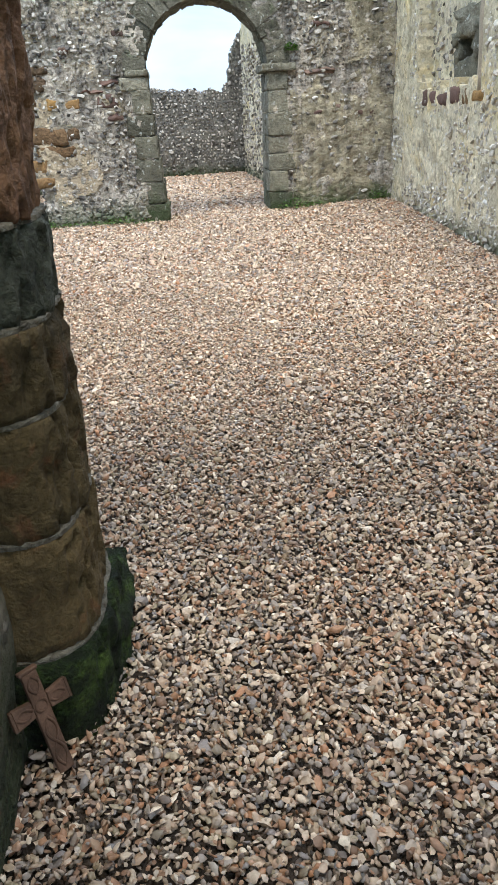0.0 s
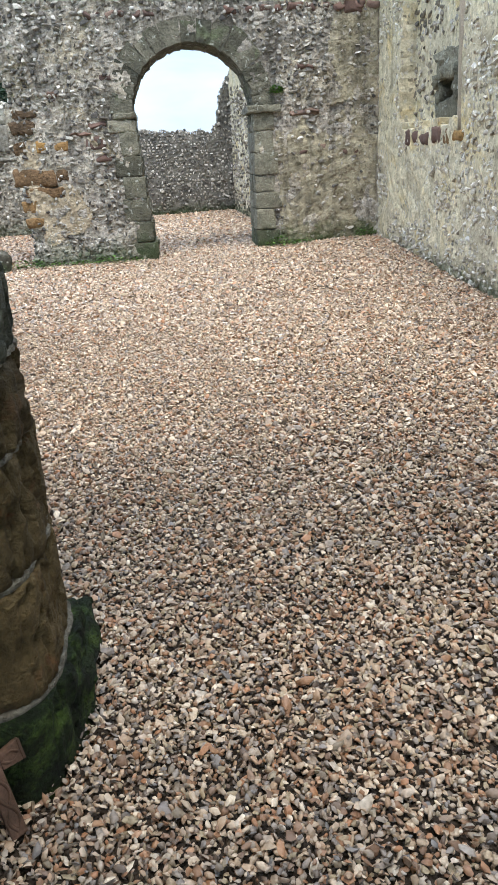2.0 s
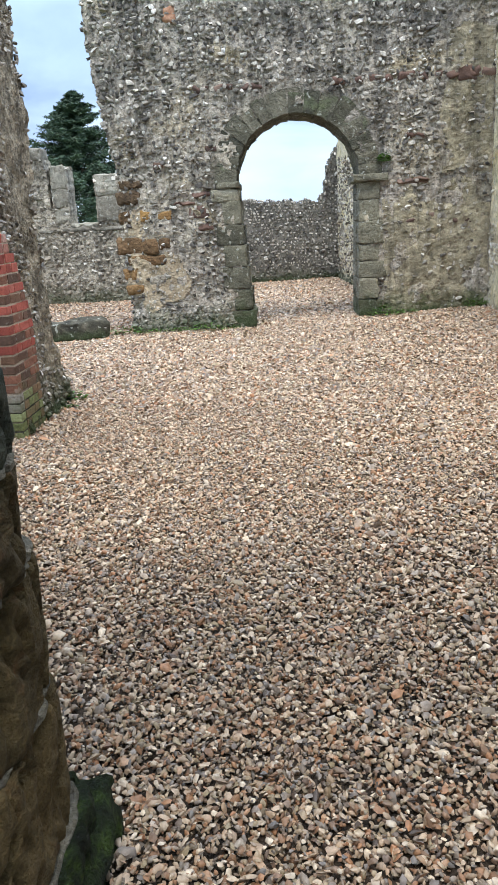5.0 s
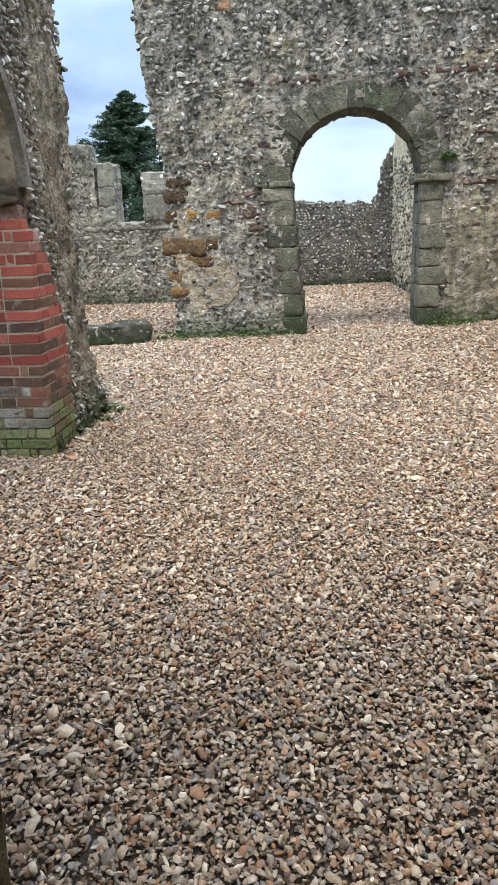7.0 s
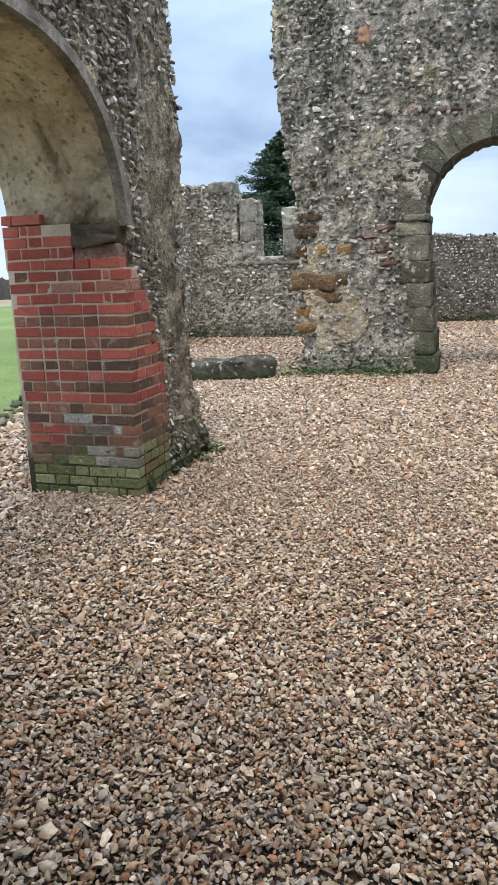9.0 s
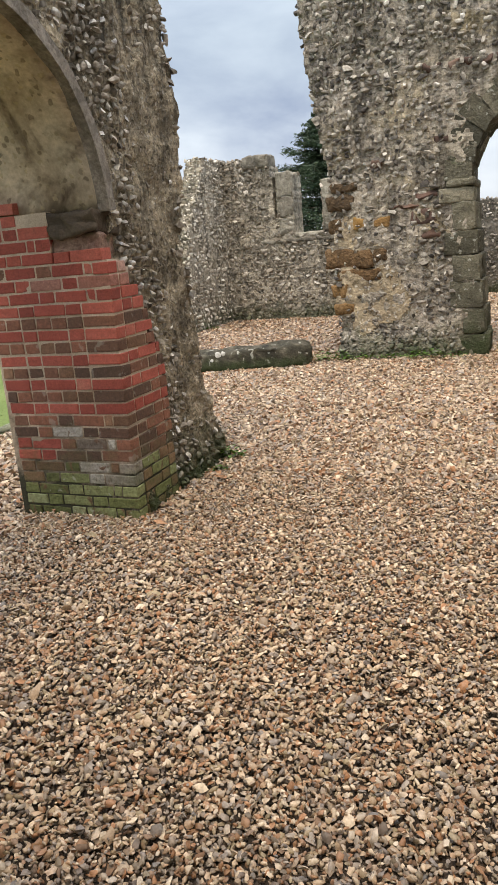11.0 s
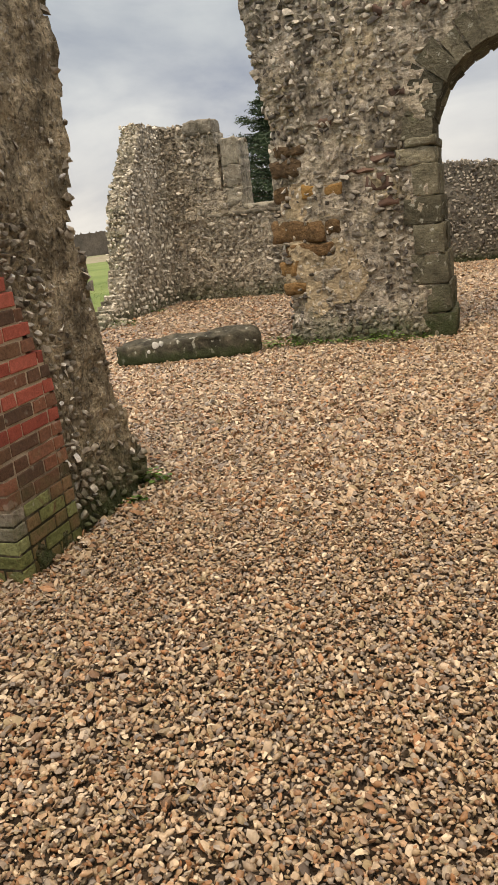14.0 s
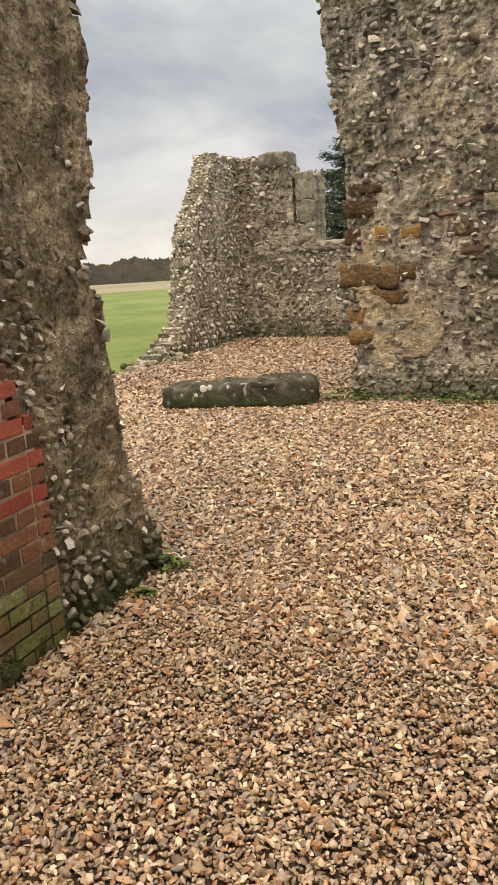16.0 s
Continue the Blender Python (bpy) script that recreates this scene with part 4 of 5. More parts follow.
curve = [(BY + BA, 1.45), (BY + BA, 1.6)]
for k in range(0, 41):
    a = math.pi * k / 40
    c, s = math.cos(a), math.sin(a)
    curve.append((BY + BA * math.copysign(abs(c) ** (2 / 2.4), c), BZ + BB * abs(s) ** (2 / 2.4)))
curve += [(BY - BA, 1.6), (BY - BA, 0.0)]
bm = bmesh.new()
rows = []
for n, (y, z) in enumerate(curve[3:]):
    oy, oz = y - BY, max(z - BZ, 0)
    ln = math.hypot(oy, oz) or 1
    ring = []
    for m in range(10):
        x = NORTH + 0.045 - 0.87 * m / 9
        w = 0.012 * rough3(x, y, z, 2.5) + (0.012 if m == 0 else 0)
        ring.append(bm.verts.new((x, y + oy / ln * w, z + oz / ln * w)))
    ring.append(bm.verts.new((NORTH - 0.82, y + oy / ln * 0.1, z + oz / ln * 0.1)))
    ring.append(bm.verts.new((NORTH + 0.03, y + oy / ln * 0.1, z + oz / ln * 0.1)))
    rows.append(ring)
for a, b in zip(rows, rows[1:]):
    for k in range(12):
        bm.faces.new((a[k], a[(k + 1) % 12], b[(k + 1) % 12], b[k]))
bm.faces.new(rows[0])
bm.faces.new(rows[-1])
part("soffit", mesh_of("soffit", bm, m_soffit, True), wall_north, "stained brown plaster soffit with a grey arris")
part("bedding", mesh_of("bedding", box_bm(-2.98, NORTH - 0.01, 2.4, 2.58, 1.6, 1.73, 0.02, 5, 0.02, 8), surface("pinkish_lime_mortar", [(0.1, (0.22, 0.13, 0.1)), (0.9, (0.4, 0.28, 0.22))], 12, 60, 0.8, 0.012, crust=(26, 0.6)), True), wall_north, "crumbling pinkish mortar bed under the corbel")
part("corbel", mesh_of("corbel", box_bm(NORTH - 0.32, NORTH + 0.015, 2.37, 2.62, 1.71, 1.85, 0.02, 5, 0.04, 4), surface("dark_corbel_stone", [(0.1, (0.05, 0.04, 0.03)), (0.9, (0.12, 0.09, 0.065))], 7, 60, 0.8, 0.01), True),
     wall_north, "dark eroded corbel stone under the soffit")

bm = bmesh.new()
rows = []
for y, z in curve[3:-2]:
    oy, oz = y - BY, max(z - BZ, 0)
    ln = math.hypot(oy, oz) or 1
    w = 0.085 + 0.022 * rough3(y, z, 5, 5)
    rows.append([bm.verts.new((NORTH + dx, y + oy / ln * r, z + oz / ln * r)) for dx, r in ((0.075 + 0.006 * rough3(y, z, 1, 5), 0.004), (0.07, w), (0.0, w + 0.02), (0.0, 0.004))])
for p, q in zip(rows, rows[1:]):
    for k in range(4):
        bm.faces.new((p[k], p[(k + 1) % 4], q[(k + 1) % 4], q[k]))
bm.faces.new(rows[0])
bm.faces.new(rows[-1])
part("arch_ring", mesh_of("arch_ring", bm, surface("grey_render", [(0.1, (0.19, 0.165, 0.14)), (0.9, (0.32, 0.285, 0.245))], 5, 60, 0.8, 0.012, streak=0.3, crust=(26, 0.6), blotch=(3.5, 0.5))), wall_north, "grey rendered band round the arch")

FRONT, CORNER, COURSE = 2.368, -2.607, 0.075
for x0, x1, y0, y1, z0, z1 in ((-3.49, CORNER - 0.005, FRONT + 0.005, 2.598, -0.1, 1.4), (-3.49, CORNER - 0.005, FRONT + 0.005, 2.59, 1.401, 1.52), (-3.49, CORNER - 0.005, FRONT + 0.005, 2.49, 1.521, 1.57), (-3.5, -2.98, FRONT + 0.005, 2.47, 1.571, 1.86),
                               (-2.9, CORNER - 0.006, 2.6, 2.86, -0.1, 1.0), (-2.9, CORNER - 0.006, 2.6, 2.73, 1.001, 1.28)):
    part("brick_core", mesh_of("brick_core", box_bm(x0, x1, y0, y1, z0, z1), m_joint), wall_north)

brick_meshes = {}


def brick(length, material, at, turn):
    r = random.Random(int(at[0] * 991) + int(at[1] * 7919) + int(at[2] * 104729))
    key = (round(length, 3), material.name, r.randrange(4))
    if key not in brick_meshes:
        bm = box_bm(-length / 2, length / 2, -0.05, 0.05, -0.0325, 0.0325, 0.006)
        for v in bm.verts:
            v.co += noise.noise_vector(v.co * 22 + Vector((key[2] * 7.1, length * 90, 0))) * 0.0045
        brick_meshes[key] = mesh_of("brick", bm, material)
    ob = part("brick", brick_meshes[key], wall_north)
    ob.matrix_basis = pose(at[0], at[1] + r.uniform(-0.003, 0.003), at[2] + r.uniform(-0.002, 0.002), r.uniform(-1.5, 1.5), r.uniform(-0.9, 0.9), turn + r.uniform(-1.2, 1.2)) @ Matrix.Diagonal((1, 1, r.uniform(0.92, 1.03), 1))


def course_material(c, r, corner=False, side=False):
    """Mossy and lichened courses at the foot, a burnt belt, then red and burnt courses by turns, red above."""
    if c < 5 and side:
        return m_brick_moss if r.random() < 0.3 else m_brick_brown
    if c < 3:
        return m_brick_moss
    if c < 5:
        return m_brick_pale if r.random() < (0.65 if corner else 0.1) else (m_brick_moss if r.random() < 0.5 else m_brick_brown)
    if c < 8:
        return m_brick_pale if r.random() < (0.6 if corner and not side else 0.05) else (m_brick_dark if corner or r.random() < 0.4 else m_brick)
    if c < 17:
        return m_brick if c % 2 else (m_brick_dark if r.random() < 0.85 else m_brick_brown)
    if c in (19, 20) and corner and r.random() < 0.6:
        return m_brick_pink
    return m_brick if r.random() < 0.96 else m_brick_dark


rr = random.Random(77)
STRETCH, HEAD, GAP = 0.215, 0.1025, 0.01
for c in range(26):
    z = c * COURSE + COURSE / 2 - 0.01
    shift = along([(0, 0.0), (1.9, 0.06)], z)
    x_left = -3.44 - shift
    x_right = CORNER if c < 21 else (-2.64 if c < 22 else (-2.98 if c < 24 else -3.2))
    x, n = x_right, 0
    dark_row = c >= 9 and c < 17 and not c % 2
    if dark_row:
        pattern = [STRETCH, HEAD, HEAD, HEAD, HEAD, HEAD, HEAD, HEAD]
    elif c % 2:
        pattern = [STRETCH, HEAD, STRETCH, HEAD, STRETCH, HEAD]
    else:
        pattern = [HEAD, 0.05, STRETCH, HEAD, STRETCH, HEAD, HEAD]
    while x > x_left + 0.04:
        ln = min(pattern[n % len(pattern)], x - x_left)
        if ln < 0.045:
            break
        brick(ln, course_material(c, rr, x > -2.95), (x - ln / 2, FRONT + 0.05, z), 0)
        x -= ln + GAP
        n += 1
    # the return face, stepped back under the rubble
    y_end = along([(0, 2.9), (0.9, 2.9), (1.25, 2.75), (1.45, 2.63), (1.6, 2.5)], z)
    if c < 21:
        y = FRONT + 0.1 + GAP
        n = c % 2
        while y < y_end - 0.04:
            ln = min([STRETCH, HEAD][n % 2], y_end - y)
            if ln < 0.04:
                break
            brick(ln, course_material(c, rr, True, True), (CORNER - 0.05, y + ln / 2, z), 90)
            y += ln + GAP
            n += 1

# ---- west end: jamb in view; unseen arch wall, south jamb and ceiling for shade ----
WEST = -1.25
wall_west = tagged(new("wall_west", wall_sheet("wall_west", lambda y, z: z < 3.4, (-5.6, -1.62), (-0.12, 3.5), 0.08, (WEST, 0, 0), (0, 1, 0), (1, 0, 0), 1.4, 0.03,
                   surface("dark_rubble", [(0.1, (0.06, 0.058, 0.042)), (0.9, (0.17, 0.15, 0.11))], 9, 60, 1.0, 0.03, moss=(MOSS, 0.4, 0.6), chips=(22, (0.3, 0.28, 0.24), (0.03, 0.03, 0.025)), crust=(24, 0.9), blotch=(6.0, 0.8)), 41)),
                   "dark rubble jamb of the west arch", "wall", kind="structure")

def west_inside(x, z):
    return z < 4.4 + 0.25 * rough3(x, 6, 0, 1.3) and not (-1.25 < x < 1.35 and (z < 2.75 or math.hypot(x - 0.05, z - 2.75) < 1.3))


m_passage = surface("passage_rubble", [(0.1, (0.12, 0.11, 0.085)), (0.9, (0.26, 0.225, 0.17))], 3, 50, 0.9, 0.02, moss=(MOSS, 0.6, 0.8), chips=(16, (0.45, 0.42, 0.37), (0.1, 0.09, 0.075)))
# out of view; arch inferred from the respond, it also shades column and foreground
tagged(new("wall_west_arch", wall_sheet("wall_west_arch", west_inside, (-2.6, 2.5), (-0.12, 4.8), 0.08, (0, -1.66, 0), (1, 0, 0), (0, 1, 0), 0.9, 0.03, m_passage, 43)),
       "unseen flint rubble wall with the tall entrance arch, shading the column", "wall", kind="structure")
# made-up jamb out of view, added to darken the near gravel
tagged(new("wall_west_south", wall_sheet("wall_west_south", lambda y, z: z < 3.4, (-5.6, -2.3), (-0.12, 3.5), 0.08, (1.7, 0, 0), (0, 1, 0), (-1, 0, 0), 0.8, 0.03, m_passage, 44)),
       "unseen flint rubble jamb added to shade the entrance passage", "wall", kind="structure")

# added slab out of view, sized to block sky from column and near gravel
me = mesh_of("ceiling", box_bm(-1.5, 2.0, -5.6, -3.6, 3.4, 3.7, 0.0, 24, 0.03, 45), m_passage)
tagged(new("ceiling", me), "unseen rubble slab added overhead to shade the entrance", "ceiling", kind="structure")

# ---- chapel and chancel ruins ----
CHAPEL = 13.9


def chapel_top(x):
    if x < -6.3:
        return 3.3 + 0.05 * rough3(x, 0, 0, 5)
    if x < -5.72:
        return 3.12
    if x < -5.24:
        return 2.93
    if x < -4.6:
        return 1.68
    if x < -4.1:
        return 2.7
    return 2.6


def chapel_inside(x, z):
    return z < chapel_top(x) and not (-5.66 < x < -5.57 and 2.1 < z < 2.88)


wall_chapel = tagged(new("wall_chapel", wall_sheet("wall_chapel", chapel_inside, (-7.1, -2.4), (-0.1, 3.5), 0.06, (0, CHAPEL, 0), (1, 0, 0), (0, -1, 0), 0.6, 0.045, m_chapel, 51)),
                     "ruined flint chapel wall with a broken window opening", "wall", kind="structure")
rng = np.random.default_rng(52)
rim = [(x, chapel_top(x) + rng.uniform(-0.02, 0.03), d) for x in np.arange(-7.0, -4.1, 0.06) for d in rng.uniform(-0.55, 0, 3)]
set_stones(wall_chapel, stones_on(chapel_inside, lambda x, z: 0.85 if z < 1.6 or x < -5.9 else 0.25, (-7.0, -3.4), (0.0, 3.3), 0.075, 0.12, (0, CHAPEL, 0), (1, 0, 0), (0, -1, 0), 53, 1.0, 0.018, rim),
           m_flint_warm, lambda x, y, z: x > -6.9 and z < 2, 54)
for n, (x0, x1, z0, z1, p) in enumerate([(-6.28, -5.72, 3.1, 3.36, 0.04), (-5.56, -5.24, 2.5, 2.98, 0.03), (-5.56, -5.24, 2.1, 2.49, 0.03), (-5.56, -5.24, 1.76, 2.09, 0.03), (-4.6, -4.12, 2.3, 2.75, 0.03), (-4.6, -4.12, 1.76, 2.29, 0.03),
                                         (-6.02, -5.5, 1.57, 1.65, 0.035), (-5.48, -4.8, 1.575, 1.66, 0.04), (-4.78, -4.0, 1.57, 1.65, 0.035), (-5.24, -4.6, 1.67, 1.75, 0.02), (-7.1, -6.85, 3.05, 3.38, 0.03)]):
    part("dressed_stone", mesh_of("dressed_stone", box_bm(x0, x1, CHAPEL - p, CHAPEL + 0.5, z0, z1, 0.03, 4, 0.045, n), m_dressed, True), wall_chapel)

stub_edge = [(-0.1, 9.8), (0.0, 10.2), (0.1, 10.75), (0.5, 11.55), (0.9, 11.72), (1.2, 11.8), (2.04, 12.05), (2.7, 12.62), (3.15, 12.9), (3.4, 13.1)]
STUB = -6.78
wall_stub = tagged(new("wall_chapel_north", wall_sheet("wall_chapel_north", lambda y, z: y > along(stub_edge, z) + 0.08 * rough3(y, 1, z, 5) and z < 3.3 + 0.08 * rough3(y, 0, 0, 4), (9.5, 14.4), (-0.1, 3.5), 0.07,
                   (STUB, 0, 0), (0, 1, 0), (1, 0, 0), 0.36, 0.05, m_chapel, 61)), "ragged broken end of the chapel's flint wall", "wall", kind="structure")
rng = np.random.default_rng(62)
rim = []
for z in np.arange(0.0, 3.3, 0.05):
    for d in rng.uniform(-0.36, 0.02, 6):
        rim.append((along(stub_edge, z) + rng.uniform(-0.05, 0.06), z, d))
rim += [(y, 3.3 + rng.uniform(-0.03, 0.05), d) for y in np.arange(12.9, 13.9, 0.08) for d in rng.uniform(-0.35, 0, 4)]
set_stones(wall_stub, stones_on(lambda y, z: y > along(stub_edge, z), lambda y, z: 0.9, (9.9, 13.85), (0.0, 3.2), 0.075, 0.12, (STUB, 0, 0), (0, 1, 0), (1, 0, 0), 63, 1.0, 0.01, rim),
           m_flint_pale, lambda x, y, z: y < 12.5, 64)
part("corbel_stone", mesh_of("corbel_stone", box_bm(-6.46, -6.24, CHAPEL - 0.07, CHAPEL + 0.1, 1.52, 1.72, 0.05, 5, 0.06, 5), m_chapel, True), wall_chapel)

FAR = 17.5


def chancel_top(x):
    return along([(-5, 2.0), (-1.5, 2.15), (-1.0, 2.08), (0.4, 2.02), (0.55, 2.2), (0.62, 2.55), (0.7, 3.0), (0.85, 3.2), (1.2, 3.7)], x) + 0.07 * rough3(x, 0, 0, 4)


wall_chancel = tagged(new("wall_chancel", wall_sheet("wall_chancel", lambda x, z: z < chancel_top(x), (-3.2, 1.5), (-0.1, 3.9), 0.07, (0, FAR, 0), (1, 0, 0), (0, -1, 0), 0.6, 0.04,
                      surface("dark_flint_mortar", [(0.1, (0.1, 0.095, 0.082)), (0.9, (0.21, 0.195, 0.165))], 1.5, 40, 0.9, 0.02, moss=(MOSS, 0.3, 0.8), chips=(15, (0.4, 0.38, 0.36), (0.07, 0.065, 0.06))), 71)),
                      "low broken flint end wall of the chancel", "wall", kind="structure")
rng = np.random.default_rng(72)
rim = [(x, chancel_top(x) + rng.uniform(-0.03, 0.05), d) for x in np.arange(-2.2, 1.1, 0.05) for d in rng.uniform(-0.55, 0, 4)]
set_stones(wall_chancel, stones_on(lambda x, z: z < chancel_top(x), lambda x, z: 0.92, (-2.4, 1.0), (0.02, 3.6), 0.075, 0.1, (0, FAR, 0), (1, 0, 0), (0, -1, 0), 73, 0.95, 0.02, rim),
           m_flint, lambda x, y, z: z < 2.1, 74)
d0 = Vector((0.35, -8.2, 0)).normalized()
wall_chancel_south = tagged(new("wall_chancel_south", wall_sheet("wall_chancel_south", lambda u, z: z < along([(0, 3.0), (0.4, 3.5), (1.5, 4.0), (9, 4.3)], u) + 0.1 * rough3(u, 0, 0, 3), (0, 8.1), (-0.1, 4.5), 0.09,
                            (0.93, FAR + 0.05, 0), tuple(d0), (d0.y, -d0.x, 0), 0.6, 0.04, m_plaster, 75)), "flint side wall of the ruined chancel", "wall", kind="structure")
set_stones(wall_chancel_south, stones_on(lambda u, z: True, lambda u, z: 0.7, (0.1, 5), (0.02, 3.0), 0.085, 0.15, (0.93, FAR + 0.05, 0), tuple(d0), (d0.y, -d0.x, 0), 76, 0.95, 0.02),
           m_flint_warm, lambda x, y, z: z < 1.5 and y > 13, 77)

# ---- respond column ----
CX, CY = -1.258, -1.915


def drum(name, parent, z0, z1, a, b, power, amp, material, seed, label="", taper=0.0):
    """A worn block of the half-round respond."""
    bm = bmesh.new()
    rings, seg, lv = [], 210, max(8, int((z1 - z0) / 0.008))
    for j in range(lv + 1):
        k = j / lv
        z = z0 + (z1 - z0) * k
        soft = 1 - 0.035 * (max(0, 1 - k * 7) ** 2 + max(0, 1 - (1 - k) * 7) ** 2) - taper * k
        ring = []
        for i in range(seg):
            t = i * math.tau / seg
            c, s = math.cos(t), math.sin(t)
            x, y = a * math.copysign(abs(c) ** (2 / power), c), b * math.copysign(abs(s) ** (2 / power), s)
            p = Vector((x * 5, y * 5, z * 2.2 + seed * 5))
            worn = smooth(-0.25, 0.75, 0.85 * c + 0.5 * s)
            e = amp * (0.4 * noise.noise(p * 1.2) + 0.25 * noise.noise(p * 2.7) + 0.1 * noise.noise(p * 9))
            e -= amp * (0.15 + 1.5 * worn) * (max(0.0, noise.noise(p * 3.4) - 0.08) + 0.8 * max(0.0, noise.noise(p * 7.5) - 0.1))
            e -= amp * 0.4 * max(0.0, noise.noise(Vector((x * 30, y * 30, z * 6 + seed))) - 0.1)
            ring.append(bm.verts.new((CX + x * soft + c * e, CY + y * soft + s * e, z)))
        rings.append(ring)
    for p, q in zip(rings, rings[1:]):
        for i in range(seg):
            bm.faces.new((p[i], p[(i + 1) % seg], q[(i + 1) % seg], q[i]))
    bm.faces.new(rings[0])
    bm.faces.new(rings[-1])
    return part(name, mesh_of(name, bm, material, True), parent, label)


column = tagged(new("respond_column", None), "half-round brown sandstone respond, deeply weathered, on a mossy base", "column")
drum("base", column, -0.05, 0.25, 0.245, 0.33, 3.0, 0.028, m_moss, 1, "bright green moss-covered base block", -0.02)
part("plinth", mesh_of("plinth", box_bm(-1.5, -1.012, -2.04, -1.56, -0.05, 0.19, 0.03, 7, 0.035, 6), m_moss, True), column, "low square plinth block thick with green moss")
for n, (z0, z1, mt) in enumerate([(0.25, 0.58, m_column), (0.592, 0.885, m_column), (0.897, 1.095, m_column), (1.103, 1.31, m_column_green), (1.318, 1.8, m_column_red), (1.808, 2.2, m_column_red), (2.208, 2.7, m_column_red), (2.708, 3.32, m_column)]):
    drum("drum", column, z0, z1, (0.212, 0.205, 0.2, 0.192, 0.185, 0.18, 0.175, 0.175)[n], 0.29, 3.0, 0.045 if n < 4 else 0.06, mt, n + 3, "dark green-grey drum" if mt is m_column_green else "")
for n, z in enumerate((0.58, 0.885, 1.095, 1.31, 1.8)):
    drum("joint", column, z - 0.002, z + 0.014, 0.2045 - 0.006 * n, 0.284, 3.0, 0.02, m_bedding, n + 30)
drum("joint", column, 0.242, 0.259, 0.221, 0.304, 3.0, 0.012, m_bedding, 40)

# ---- carved wooden cross ----
cross = empty("wooden_cross", (-1.145, -2.335, 0.012), "small carved brown wooden cross leaning on the column base", "cross")


def cross_piece(name, x0, x1, z0, z1, seed):
    bm = box_bm(x0, x1, -0.011, 0.011, z0, z1, 0.004, 1, 0.001, seed)
    for v in bm.verts:
        if name == "arm":
            v.co.z = 0.231 + (v.co.z - 0.231) * (1 + 5 * max(0, abs(v.co.x) - 0.03))
    return part(name, mesh_of(name, bm, m_cross, False), cross)


cross_piece("upright", -0.025, 0.025, 0.0, 0.34, 1)
cross_piece("arm", -0.088, -0.0265, 0.205, 0.257, 2)
cross_piece("arm", 0.0265, 0.088, 0.205, 0.257, 3)


def ribbon(name, pts, r):
    bm = bmesh.new()
    rings = []
    for n, (x, z) in enumerate(pts):
        rings.append([bm.verts.new((x + r * math.cos(t) * 0.9, -0.0115 - r * 0.6 * math.sin(t), z + r * math.sin(t + 0.6))) for t in (0, math.tau / 4, math.tau / 2, math.tau * 0.75)])
    for a, b in zip(rings, rings[1:]):
        for k in range(4):
            bm.faces.new((a[k], a[(k + 1) % 4], b[(k + 1) % 4], b[k]))
    part(name, mesh_of(name, bm, m_cross, True), cross)


for z0, z1, w, k in ((0.02, 0.19, 0.017, 2.0), (0.27, 0.33, 0.017, 1.0)):
    for sgn in (1, -1):
        ribbon("carving", [(sgn * w * math.sin(k * math.pi * i / 24), z0 + (z1 - z0) * i / 24) for i in range(25)], 0.005)
for s2 in (1, -1):
    for sgn in (1, -1):
        ribbon("carving", [(s2 * (0.03 + 0.052 * i / 16), 0.231 + sgn * 0.016 * math.sin(math.pi * i / 16)) for i in range(17)], 0.005)
for x0, x1, z0, z1 in ((-0.098, -0.0885, 0.198, 0.264), (0.0885, 0.098, 0.198, 0.264)):
    cross_piece("arm_end", x0, x1, z0, z1, 5)
cross_piece("top_end", -0.031, 0.031, 0.3405, 0.352, 6)
ribbon("carving", [(0.019 * math.cos(math.tau * i / 20), 0.231 + 0.019 * math.sin(math.tau * i / 20)) for i in range(21)], 0.005)
cross.matrix_basis = pose(-1.138, -2.33, 0.01, -16, -3, 42) @ Matrix.Scale(0.84, 4)

# ---- fallen stone slab ----
bm = box_bm(-0.85, 0.85, -0.25, 0.25, -0.02, 0.26, 0.06, 9, 0.055, 3)
for v in bm.verts:
    v.co.z *= 1.0 + 0.2 * v.co.x
    v.co.y *= 1 - 0.18 * max(0, -v.co.x) - 1.6 * max(0, v.co.x - 0.66)
    v.co.z *= 1 - 0.6 * max(0, v.co.x - 0.7)
slab = tagged(new("stone_slab", mesh_of("stone_slab", bm, m_slab, True)), "long dark stone slab with white lichen spots lying on gravel", "stone slab")
slab.matrix_basis = pose(-4.06, 7.86, 0.0, 0, 0, 16)
for n, (x, z, r) in enumerate([(-0.13, 0.17, 0.05), (-0.36, 0.22, 0.042), (-0.29, 0.235, 0.03), (-0.45, 0.15, 0.022), (0.44, 0.1, 0.03)]):
    bm = bmesh.new()
    bmesh.ops.create_uvsphere(bm, u_segments=14, v_segments=8, radius=1)
    for v in bm.verts:
        v.co = Vector((x + v.co.x * r * (1 + 0.2 * rough3(v.co.x, n, v.co.z, 2)), -0.245 + 0.14 * max(0, -x) * 0.3 + v.co.y * 0.008, z + v.co.z * r * (1 + 0.35 * rough3(v.co.x, n + 5, v.co.z, 1.6))))
    part("lichen_spot", mesh_of("lichen_spot", bm, m_lichen, True), slab)

